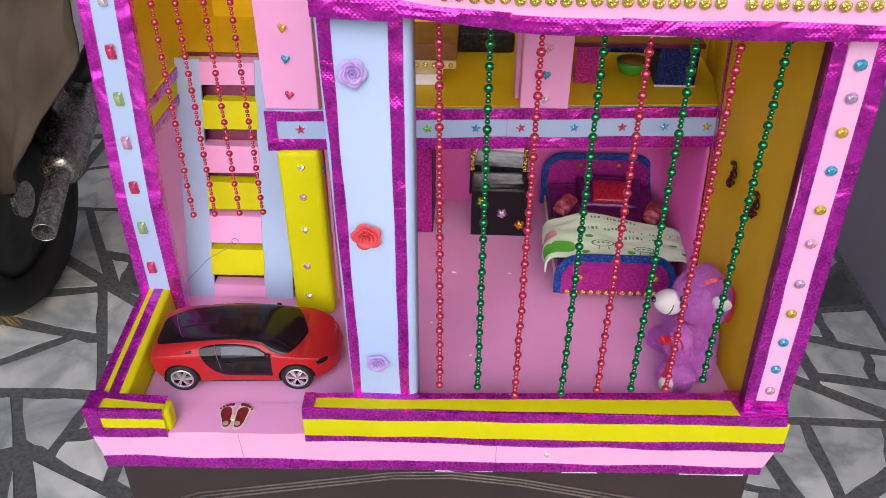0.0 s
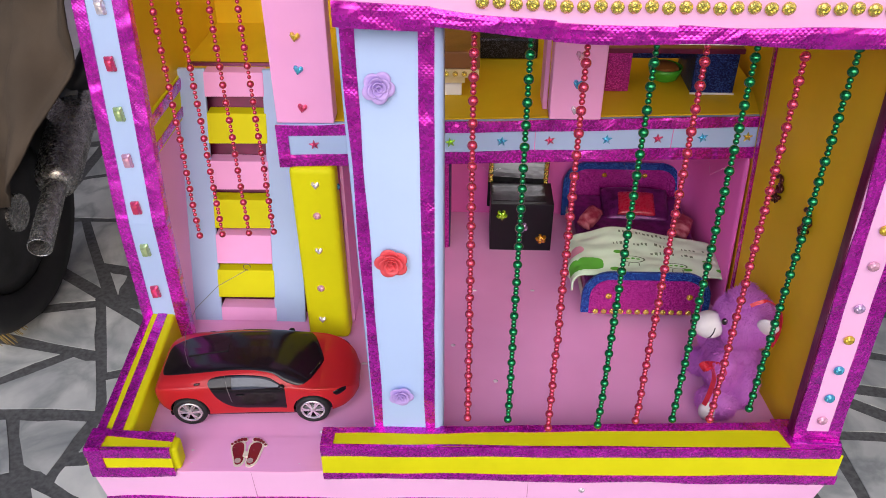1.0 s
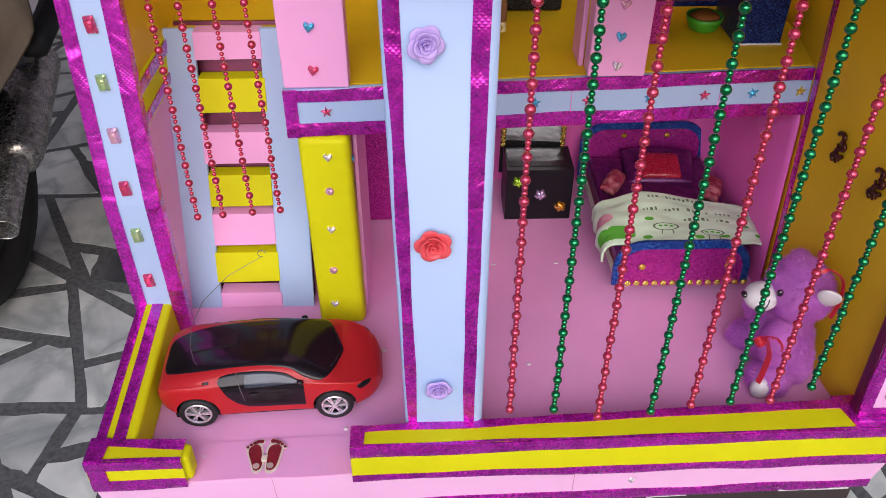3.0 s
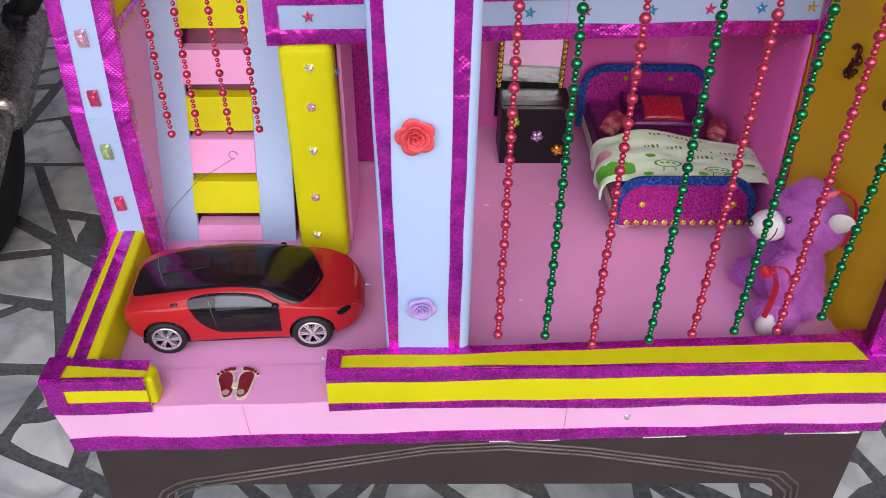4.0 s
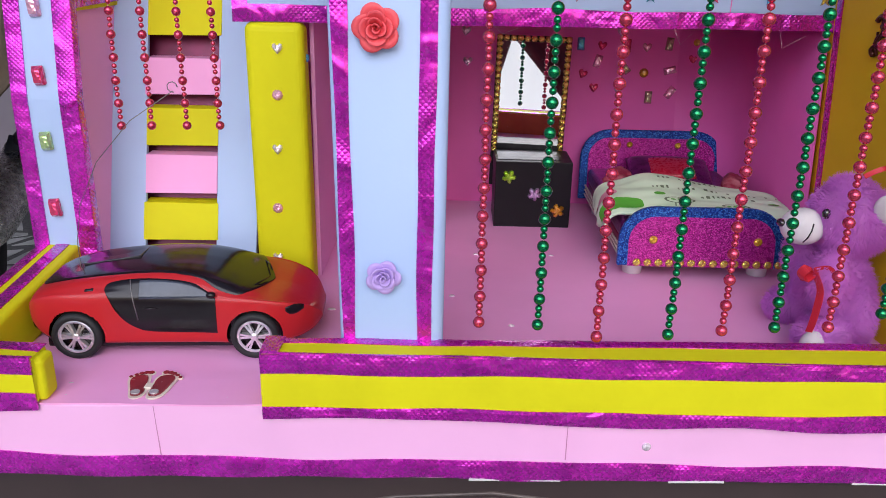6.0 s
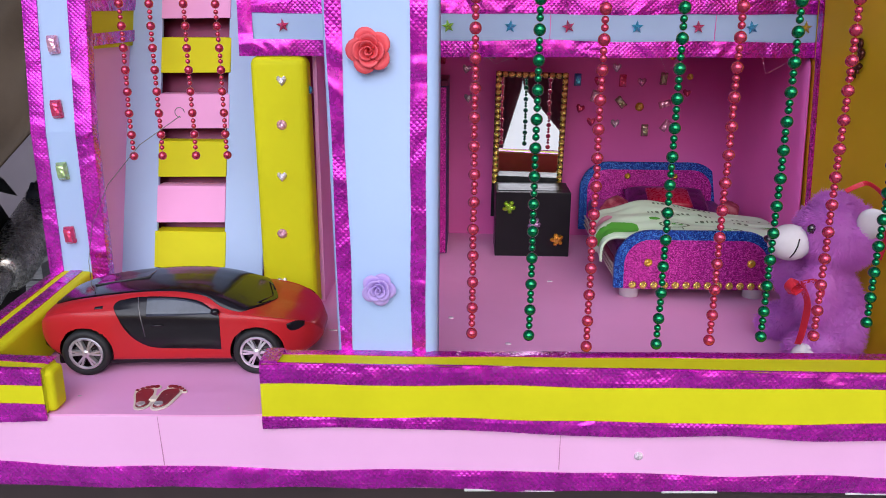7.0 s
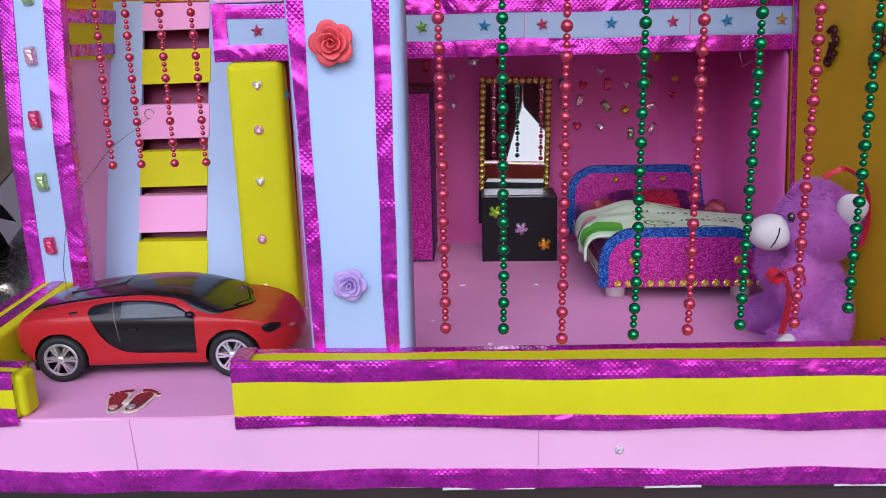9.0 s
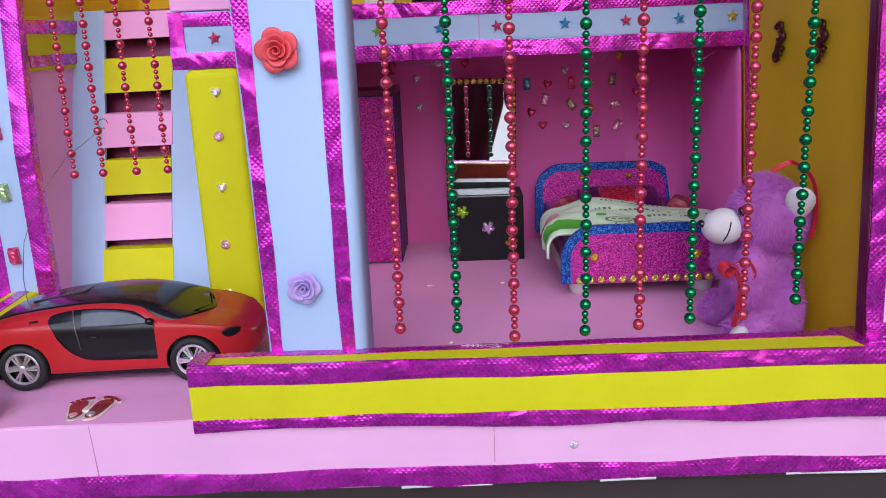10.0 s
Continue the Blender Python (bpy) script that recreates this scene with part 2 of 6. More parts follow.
def gem_mesh(kind):
    """A faceted flat-backed rhinestone about one unit wide that faces -y."""
    bm = bmesh.new()
    if kind == "round":
        pts = [(0.5 * math.cos(a), 0.5 * math.sin(a)) for a in (2 * math.pi * i / 10 for i in range(10))]
    elif kind == "rect":
        pts = [(-0.29, -0.45), (-0.24, -0.5), (0.24, -0.5), (0.29, -0.45), (0.29, 0.45), (0.24, 0.5), (-0.24, 0.5), (-0.29, 0.45)]
    elif kind == "heart":
        pts = [(0, -0.5), (0.3, -0.2), (0.48, 0.1), (0.44, 0.36), (0.24, 0.46), (0, 0.28), (-0.24, 0.46), (-0.44, 0.36), (-0.48, 0.1), (-0.3, -0.2)]
    elif kind == "star":
        pts = [((0.52 if i % 2 == 0 else 0.22) * math.sin(math.pi * i / 5), (0.52 if i % 2 == 0 else 0.22) * math.cos(math.pi * i / 5)) for i in range(10)]
    else:
        pts = [((0.27 + 0.22 * abs(math.cos(2.5 * a)) ** 0.7) * math.cos(a), (0.27 + 0.22 * abs(math.cos(2.5 * a)) ** 0.7) * math.sin(a)) for a in (2 * math.pi * i / 40 for i in range(40))]
    star = kind == "star"
    lo = [bm.verts.new((x, 0.02, z)) for x, z in pts]
    mid = [bm.verts.new((x, -0.12, z)) for x, z in pts]
    n = len(pts)
    for i in range(n):
        bm.faces.new((lo[i], lo[(i + 1) % n], mid[(i + 1) % n], mid[i]))
    if not star:
        half = []
        for i in range(n):
            (x0, z0), (x1, z1) = pts[i], pts[(i + 1) % n]
            half.append(bm.verts.new(((x0 + x1) * 0.40, -0.27, (z0 + z1) * 0.40)))
        flat = 0.70 if kind == "rect" else 0.52
        top = [bm.verts.new((x * flat, -0.36, z * flat)) for x, z in pts]
        for i in range(n):
            k = (i + 1) % n
            bm.faces.new((mid[i], mid[k], half[i]))
            bm.faces.new((mid[k], half[k], half[i]))
            bm.faces.new((half[i], half[k], top[k]))
            bm.faces.new((half[i], top[k], top[i]))
        c = bm.verts.new((0.03, -0.40, 0.04))
        for i in range(n):
            bm.faces.new((top[i], top[(i + 1) % n], c))
    else:
        c = bm.verts.new((0, -0.32, 0))
        for i in range(n):
            bm.faces.new((mid[i], mid[(i + 1) % n], c))
    bm.faces.new(list(reversed(lo)))
    return mesh_from(bm, kind + "_gem")


GEM_CACHE = {}


def gem(parent, kind, colour, at, size, turn=0.0, face=0.0, tilt=0.0):
    """A stuck-on rhinestone as a part of its thing. face turns it about z, turn rolls it in its plane."""
    key = (kind, colour)
    if key not in GEM_CACHE:
        me = gem_mesh(kind)
        me.materials.append(GEMS[colour] if colour in GEMS else GOLD)
        GEM_CACHE[key] = me
    ob = new(kind + "_gem", GEM_CACHE[key])
    ob.parent = parent
    ob.matrix_parent_inverse = parent.matrix_basis.inverted()
    ob.matrix_basis = pose(*at, 0, 0, face) @ pose(0, 0, 0, tilt, turn, 0) @ Matrix.Diagonal((size, size * 0.95, size, 1))
    return ob


# ---- ground and surroundings ----
JOINT = material("dark_terrazzo_joint", (0.115, 0.118, 0.12), 0.75, vary=0.22, scale=90, bump=0.3)


def marble(name):
    m = material(name, (0.66, 0.67, 0.65), 0.42, vary=0.1, scale=9, second=(0.47, 0.49, 0.49), bump=0.08)
    nt = m.node_tree
    b = nt.nodes["Principled BSDF"]
    info = nt.nodes.new("ShaderNodeObjectInfo")
    ramp = nt.nodes.new("ShaderNodeValToRGB")
    ramp.color_ramp.elements[0].color, ramp.color_ramp.elements[1].color = (0.10, 0.10, 0.11, 1), (1.15, 1.15, 1.12, 1)
    e = ramp.color_ramp.elements.new(0.06)
    e.color = (0.12, 0.12, 0.13, 1)
    e = ramp.color_ramp.elements.new(0.08)
    e.color = (0.66, 0.68, 0.69, 1)
    mix = nt.nodes.new("ShaderNodeMix")
    mix.data_type, mix.blend_type = "RGBA", "MULTIPLY"
    mix.inputs["Factor"].default_value = 1.0
    old = b.inputs["Base Color"].links[0].from_socket
    nt.links.new(info.outputs["Random"], ramp.inputs["Fac"])
    nt.links.new(old, mix.inputs["A"])
    nt.links.new(ramp.outputs["Color"], mix.inputs["B"])
    vein = nt.nodes.new("ShaderNodeTexNoise")
    vein.inputs["Scale"].default_value, vein.inputs["Detail"].default_value, vein.inputs["Distortion"].default_value = 5.0, 7, 0.6
    nt.links.new(nt.nodes["Texture Coordinate"].outputs["Object"], vein.inputs["Vector"])
    band = nt.nodes.new("ShaderNodeValToRGB")
    band.color_ramp.elements[0].position, band.color_ramp.elements[1].position = 0.38, 0.58
    band.color_ramp.elements[0].color = band.color_ramp.elements[1].color = (1, 1, 1, 1)
    e = band.color_ramp.elements.new(0.487)
    e.color = (0.60, 0.62, 0.63, 1)
    nt.links.new(vein.outputs["Fac"], band.inputs["Fac"])
    veined = nt.nodes.new("ShaderNodeMix")
    veined.data_type, veined.blend_type = "RGBA", "MULTIPLY"
    veined.inputs["Factor"].default_value = 1.0
    nt.links.new(mix.outputs["Result"], veined.inputs["A"])
    nt.links.new(band.outputs["Color"], veined.inputs["B"])
    nt.links.new(veined.outputs["Result"], b.inputs["Base Color"])
    return m


MARBLE = marble("grey_white_marble")
ground = solid("ground", box(-40, 40, -40, 40, -0.3, -0.0016), JOINT, "crazy-paved yard floor of grey marble pieces in dark mortar", "floor", kind="structure")
LILAC = material("lilac_wall_paint", (0.30, 0.28, 0.35), 0.7, vary=0.06, scale=3, bump=0.2, bump_scale=120)
solid("wall_east", box(1.10, 1.25, 1.05, 6.0, -0.01, 2.4), LILAC, "plain lilac grey painted wall beside the yard", "wall", kind="structure")

# unseen walls and ceiling, added to block sky light over the back of the yard
solid("wall_north", box(-2.35, 1.25, 3.4, 3.55, -0.01, 2.6), LILAC, "unseen plain lilac grey wall added to shade the back of the yard", "wall", kind="structure")
solid("wall_west", box(-2.50, -2.35, 1.0, 3.55, -0.01, 2.6), LILAC, "unseen plain lilac grey wall added to shade the motorcycle", "wall", kind="structure")
solid("ceiling", box(-2.35, 1.10, 1.0, 3.4, 2.20, 2.35), LILAC, "unseen plain ceiling added to shade the back of the yard", "ceiling", kind="structure")

# ---- plastic table under the house ----
table = empty("plastic_table", (0.02, 1.0, 0), "dark brown moulded plastic table carrying the toy house", "table")
TX0, TX1, TY0, TY1, TZ = -0.402, 0.425, 0.712, 1.30, 0.4915
part("tabletop", box(TX0, TX1, TY0, TY1, TZ - 0.012, TZ, 0.003), BROWNPLASTIC, table)


def apron_outline(w):
    leg, top = 0.066, -0.098
    pts = [(-w, 0), (w, 0), (w + 0.012, -TZ), (w - 0.040, -TZ), (w - leg, top - 0.03)]
    pts += [(w - leg - 0.006, top - 0.012), (w - leg - 0.02, top)]
    pts += [(-(w - leg - 0.02), top), (-(w - leg - 0.006), top - 0.012), (-(w - leg), top - 0.03), (-(w - 0.040), -TZ), (-(w + 0.012), -TZ)]
    return pts


cx, cy = (TX0 + TX1) / 2, (TY0 + TY1) / 2
hw, hd = (TX1 - TX0) / 2 - 0.002, (TY1 - TY0) / 2 - 0.002
for m, w in ((pose(cx, TY0 + 0.002, TZ - 0.004), hw), (pose(cx, TY1 - 0.007, TZ - 0.004), hw),
             (pose(TX0 + 0.007, cy, TZ - 0.004, 0, 0, 90), hd - 0.006), (pose(TX1 - 0.002, cy, TZ - 0.004, 0, 0, 90), hd - 0.006)):
    part("apron", plate(apron_outline(w), 0.005, m, 0.0012), BROWNPLASTIC, table)
for k in (0, 0.006, 0.012):
    arc = [(-hw + 0.057 - k, -0.175), (-hw + 0.061 - k, -0.142 + k), (-hw + 0.070 - k, -0.124 + k), (-hw + 0.085 - k, -0.112 + k), (-hw + 0.105 - k, -0.103 + k), (-0.05, -0.046 + k), (0.03, -0.040 + k),
           (0.12, -0.050 + k), (hw - 0.080 + k, -0.092 + k), (hw - 0.058 + k, -0.115 + k), (hw - 0.050 + k, -0.16)]
    part("rib", tube(bmesh.new(), [(cx + x, TY0 + 0.0015, TZ + z) for x, z in arc], 0.0016, 8), RIBLIGHT, table, "moulded rib, its highlight painted as a paler brown", smooth=True)

# ---- the toy house: base, walls, floors ----
BX0, BX1, BY1 = -0.402, 0.452, 1.27


def front_y(x):
    """The front of the base runs a little askew, further back at its right end."""
    return 0.689 + 0.040 * x


def low_z(x):
    """The lower edge of the base, drooping a little to the right."""
    return 0.4943 - 0.0125 * x


base = empty("house_base", (0.02, 1.0, TZ), "pink foam-covered base board edged with magenta foil", "base board", kind="structure")
part("board", hexa(bmesh.new(), [(-0.392, front_y(-0.392), low_z(-0.392)), (0.430, front_y(0.430), low_z(0.430)), (0.438, BY1, TZ + 0.001), (-0.400, BY1, TZ + 0.001)],
                   [(BX0, front_y(BX0), F), (0.4500, front_y(0.4500), F), (BX1, BY1, F), (BX0, BY1, F)], 0.0014), LITPINK, base)
part("front_sheet", strip((-0.306, front_y(-0.306) - 0.0012, F), (-0.130, front_y(-0.13) - 0.0004, F), (0, 0.050, 0), (0, 0, 1), thick=0.0012, seed=8, wave=0.0022, crumple=0.0004), PINK, base)
for xa, xb, sd in ((0.02, 0.093, 6), (0.18, 0.225, 9), (0.33, 0.411, 7)):
    part("paper_edge", strip((xa, front_y(xa) - 0.0002, low_z(xa) - 0.0016), (xb, front_y(xb) - 0.0002, low_z(xb) - 0.0012), (0, 0, 0.003), (0, -1, 0), thick=0.0004, seed=sd, wave=0.002), WHITEBOARD, base, "bare white paper edge")
part("foil_edge", strip((-0.394, front_y(-0.394), low_z(-0.394)), (0.4315, front_y(0.4315), low_z(0.4315)), (0, 0, 0.0190), (0, -1, 0), seed=1, wave=0.004, crumple=0.0012, taper=0.76), MAGENTA, base, "magenta foil edging")
part("foil_edge", strip((-0.4005, BY1, low_z(-0.4)), (-0.3925, front_y(-0.39), low_z(-0.39)), (-0.0025, 0, 0.017), (-1, 0, -0.15), seed=2), MAGENTA, base, "magenta foil edging")
# seams between sheets, the shade of each joint put into a darker pink
for x, lean_x in ((-0.2200, -0.002), (0.0952, 0.0)):
    part("seam", strip((x, front_y(x), low_z(x) + 0.019), (x + lean_x, front_y(x), F - 0.001), (0.0008, 0, 0), (0, -1, 0), thick=0.0004, wave=0.0004, crumple=0), CREASE, base)
part("floor_sheet", hexa(bmesh.new(), [(x, y, F - 0.0005) for x, y in ((BX0 + 0.001, front_y(BX0) + 0.001), (0.446, front_y(0.446) + 0.001), (0.446, 1.245), (BX0 + 0.001, 1.245))],
                         [(x, y, F + 0.0003) for x, y in ((BX0 + 0.001, front_y(BX0) + 0.001), (0.446, front_y(0.446) + 0.001), (0.446, 1.245), (BX0 + 0.001, 1.245))]), PINK, base)


PARAPETBACK = material("orange_brown_card", (0.50, 0.17, 0.04), 0.6, vary=0.1, scale=30, bump=0.1)


def rail(name, label, x0, x1, front, back, top, mid, low, hem):
    """A low foam kerb along the front edge with hand-cut foil lines; each pair gives a value at its left and right end."""
    t = empty(name, ((x0 + x1) / 2, front[0], F), label, "parapet")
    corner = x1 < 0
    foot = F + 0.0013
    bm = hexa(bmesh.new(), [(x0, front[0], foot), (x1, front[1], foot), (x1, back[1], foot), (x0, back[0], foot)],
              [(x0, front[0] + 0.001, top[0]), (x1, front[1] + 0.001, top[1]), (x1, back[1], top[1] - 0.001), (x0, back[0], top[0] - 0.001)], 0.003)
    part("body", bm, YELLOW, t)
    tail = 0.0 if corner else 0.006
    part("front_band", strip((x0, front[0], low[0] - 0.004), (x1 + tail * 0.6, front[1], low[1] - 0.004), (0, 0, mid[0] - low[0] + 0.008), (0, -1, 0), thick=0.0008, wave=0, crumple=0.0006,
                             seed=3, taper=(mid[1] - low[1] + 0.008) / (mid[0] - low[0] + 0.008)), YELLOW, t)
    k0 = int(x1 * 100)

    def line(a, b, across, out, k, thick=0.0010, wave=0.0035, taper=1.0, crumple=0.0010):
        part("foil_line", strip(a, b, across, out, thick=thick, seed=k0 + k, wave=wave, crumple=crumple, taper=taper), MAGENTA, t, "magenta foil line")
    line((x0, front[0], hem[0]), (x1 + tail, front[1], hem[1]), (0, 0, low[0] - hem[0]), (0, -1, 0), 1, thick=0.0013, wave=0.003, taper=(low[1] - hem[1]) / (low[0] - hem[0]))
    line((x0, front[0], mid[0]), (x1, front[1], mid[1]), (0, 0, top[0] - mid[0]), (0, -1, 0), 2, thick=0.0013, wave=0.002, taper=(top[1] - mid[1]) / (top[0] - mid[0]))
    line((x0, front[0] + 0.0005, top[0]), (x1, front[1] + 0.0005, top[1]), (0, 0.0022, 0), (0, 0, 1), 3, thick=0.0004, wave=0.0016, crumple=0.0002)
    line((x0, back[0] - 0.0085, top[0] - 0.0006), (x1, back[1] - 0.013, top[1] - 0.0006), (0, 0.0090, 0), (0, 0, 1), 4, thick=0.0006, wave=0.0026, taper=1.45, crumple=0.0004)
    end = 0.014 if not corner else 0.019
    line((x0, front[0], top[0] + 0.0004), (x0, back[0], top[0] + 0.0002), (end, 0, 0), (0, 0, 1), 5, thick=0.0014, wave=0.0015)
    if corner:
        line((x0, front[0], F + 0.001), (x0, front[0], top[0]), (0.019, 0, 0), (0, -1, 0), 6, thick=0.0018, wave=0.002)
        part("end_cap", box(x1 - 0.004, x1 + 0.006, front[1] + 0.0035, back[1] - 0.002, F + 0.0014, top[1] - 0.003, 0.0045), YELLOW, t, "rolled yellow foam end")
    else:
        line((x1 - 0.0555, front[1] + 0.0008, top[1] + 0.0004), (x1 - 0.0665, back[1], top[1] + 0.0002), (0.0555, 0, 0), (0, 0, 1), 7, thick=0.0014, wave=0.002, taper=1.22)
        part("back_card", hexa(bmesh.new(), [(x0 + 0.003, back[0] + 0.0001, foot), (x1 - 0.004, back[1] + 0.0001, foot), (x1 - 0.004, back[1] + 0.0007, foot), (x0 + 0.003, back[0] + 0.0007, foot)],
                               [(x0 + 0.003, back[0] + 0.0001, top[0] - 0.003), (x1 - 0.004, back[1] + 0.0001, top[1] - 0.003), (x1 - 0.004, back[1] + 0.0007, top[1] - 0.003), (x0 + 0.003, back[0] + 0.0007, top[0] - 0.003)]),
             PARAPETBACK, t, "orange brown card back")
    return t


gem(base, "round", "clear", (0.1589, front_y(0.1589) - 0.0002, 0.5245), 0.0075)
rail("front_parapet", "yellow foam parapet with magenta foil lines along the base", -0.1385, 0.4410,
     (0.6810, 0.7010), (0.7070, 0.7440), (0.6055, 0.5965), (0.5888, 0.5845), (0.5605, 0.5535), (0.5510, 0.5395))
rail("corner_parapet", "short yellow foam parapet with magenta foil lines at the corner", -0.4005, -0.306,
     (0.6705, 0.6745), (0.7000, 0.7000), (0.6020, 0.6000), (0.5885, 0.5870), (0.5730, 0.5715), (0.5570, 0.5570))
side = empty("side_parapet", (-0.38, 0.8, F), "yellow foam side parapet with magenta foil stripes beside the car", "parapet")
bm = hexa(bmesh.new(), [(-0.400, 0.694, F), (-0.354, 0.694, F), (-0.366, 0.920, F), (-0.412, 0.920, F)],
          [(-0.396, 0.694, F + 0.040), (-0.357, 0.694, F + 0.040), (-0.369, 0.920, F + 0.046), (-0.409, 0.920, F + 0.046)], 0.004)
part("body", bm, YELLOW, side)
for k, (x, w) in enumerate(((-0.397, 0.010), (-0.380, 0.013))):
    part("foil_line", strip((x, 0.695, F + 0.040), (x - 0.012, 0.918, F + 0.046), (w, 0, 0), (0, 0, 1), seed=20 + k), MAGENTA, side, "magenta foil line")
part("foil_line", strip((-0.399, 0.694, F + 0.024), (-0.411, 0.918, F + 0.030), (0.001, 0, 0.012), (-1, 0, 0), seed=23), MAGENTA, side, "magenta foil line")

# walls of the toy house
TOP = 1.115
left = empty("wall_left", (-0.39, 1.05, F), "leaning side wall of the toy house, pink below and yellow above", "wall", kind="structure")


def back_y(z):
    """The front edge of the left wall leans back above the lower storey."""
    return 0.912 + max(0.0, z - 0.75) * 0.13


for name, z0, z1, mat, dx in (("lower_panel", F, 0.832, PINK, 0.0), ("upper_panel", 0.832, TOP, OCHRE, 0.002)):
    part(name, hexa(bmesh.new(), [(-0.411, back_y(z0), z0), (-0.361 + dx, back_y(z0), z0), (-0.356 + dx, 1.245, z0), (-0.411, 1.245, z0)],
                    [(-0.409, back_y(z1), z1), (-0.360 + dx, back_y(z1), z1), (-0.356 + dx, 1.245, z1), (-0.409, 1.245, z1)], 0.001), mat, left)
part("yellow_band", box(-0.359, -0.3555, 0.934, 1.05, 0.828, 0.882, 0.001), YELLOW, left, "yellow foam ledge")
for z, w, s in ((0.831, 0.012, 31), (0.864, 0.014, 32)):
    part("foil_line", strip((-0.3555, 0.934, z), (-0.3545, 1.05, z + 0.002), (0, 0, w), (1, 0, 0), seed=s), MAGENTA, left, "magenta foil line")


def face_pillar(name, label, y, z0, z1, xs_low, xs_high, core, mid_mat, back, group=""):
    """A flat-fronted pillar: foil edges on both sides of a plain band; xs: outer, band from, band to, inner."""
    t = empty(name, ((xs_low[0] + xs_low[3]) / 2, y, z0), label, "pillar", group)
    bm = hexa(bmesh.new(), [(xs_low[0], y, z0), (xs_low[3], y, z0), (xs_low[3], back, z0), (xs_low[0], back, z0)],
              [(xs_high[0], y, z1), (xs_high[3], y, z1), (xs_high[3], back, z1), (xs_high[0], back, z1)], 0.0015)
    part("core", bm, core, t)
    part("band", strip((xs_low[1], y, z0), (xs_high[1], y, z1), (xs_low[2] - xs_low[1], 0, 0), (0, -1, 0), thick=0.0012, wave=0, crumple=0), mid_mat, t)
    for a, b, s in ((0, 1, 41), (2, 3, 42)):
        part("foil_edge", strip((xs_low[a], y, z0), (xs_high[a], y, z1), (xs_low[b] - xs_low[a] + 0.001, 0, 0), (0, -1, 0), thick=0.0016, seed=s + int(100 * xs_low[0]), wave=0.003), MAGENTA, t, "magenta foil edging")
    return t


lp = empty("left_pillar", (-0.382, 0.905, F), "pale blue foam pillar edged with magenta foil and set with rhinestones", "pillar")
LV = ((F + 0.002, 0.901), (0.75, 0.901), (TOP, 0.946))
for (z0, ya), (z1, yb) in zip(LV, LV[1:]):
    part("core", hexa(bmesh.new(), [(-0.412, ya, z0), (-0.351, ya, z0), (-0.351, ya + 0.010, z0), (-0.412, ya + 0.010, z0)],
                      [(-0.412, yb, z1), (-0.351, yb, z1), (-0.351, yb + 0.010, z1), (-0.412, yb + 0.010, z1)]), SKY, lp)
    for x, w, s in ((-0.412, 0.0145, 41), (-0.3675, 0.0170, 42)):
        part("foil_edge", strip((x, ya, z0), (x, yb, z1), (w, 0, 0), (0, -1, 0), thick=0.0016, seed=s, wave=0), MAGENTA, lp, "magenta foil edging")
for (z0, ya), (z1, yb) in zip(LV, LV[1:]):
    part("foil_edge", strip((-0.351, ya - 0.001, z0), (-0.351, yb - 0.001, z1), (0, 0.0125, 0), (1, 0, 0), seed=44, wave=0), MAGENTA, lp, "magenta foil edging")
for z, c in ((1.010, "clear"), (0.948, "red"), (0.890, "green"), (0.833, "pink"), (0.772, "red"), (0.711, "green"), (0.645, "red")):
    gem(lp, "rect", c, (-0.3855 + (z - 0.645) * 0.012, 0.900 + max(0, z - 0.75) * 0.123, z), 0.0180, -5)

rp = face_pillar("right_pillar", "pink foam pillar edged with magenta foil and set with coloured stones", 0.716, F + 0.040, 1.0655,
                 (0.390, 0.402, 0.427, 0.441), (0.372, 0.386, 0.411, 0.428), LITPINK, LITPINK, 0.730)
part("foil_edge", strip((0.3895, 0.7142, F + 0.0405), (0.4405, 0.7142, F + 0.0405), (0, 0, 0.011), (0, -1, 0), thick=0.0006, seed=58, wave=0.002), MAGENTA, rp, "magenta foil edging")
part("foot", box(0.388, 0.443, 0.706, 0.732, F, F + 0.040, 0.002), MAGENTA, rp, "magenta foil foot")
part("return_strip", strip((0.3895, 0.7165, F + 0.04), (0.3715, 0.7165, 1.065), (0, 0.0130, 0), (-1, 0, 0), seed=57, wave=0, thick=0.0010), MAROON, rp, "dark foil return")
for z, c in ((1.034, "blue"), (1.002, "lilac"), (0.967, "gold"), (0.926, "blue"), (0.881, "gold"), (0.840, "pink"), (0.788, "lilac"), (0.747, "gold"), (0.705, "blue"), (0.664, "blue"), (0.630, "pink")):
    gem(rp, "round", c, (0.4145 - (z - 0.63) * 0.034, 0.7135, z), 0.0115)

right = empty("wall_right", (0.40, 0.83, F), "ochre yellow inner face of the right side wall", "wall", kind="structure")
part("panel", hexa(bmesh.new(), [(0.403, 0.731, F), (0.440, 0.731, F), (0.432, 1.27, F), (0.380, 0.957, F)],
                   [(0.374, 0.731, TOP), (0.425, 0.731, TOP), (0.420, 1.27, TOP), (0.348, 0.957, TOP)], 0.001), OCHRE, right)
part("foil_edge", strip((0.3808, 0.944, F), (0.3488, 0.944, TOP), (0.001, 0.013, 0), (-1, -0.2, 0), seed=51, thick=0.0015), MAGENTA, right, "magenta foil line")
part("foil_edge", strip((0.3802, 0.957, F + 0.12), (0.3648, 0.957, 0.829), (0.0066, 0.036, 0), (-1, 0.17, 0), seed=52, thick=0.0006), MAGENTA, right, "magenta foil lining")

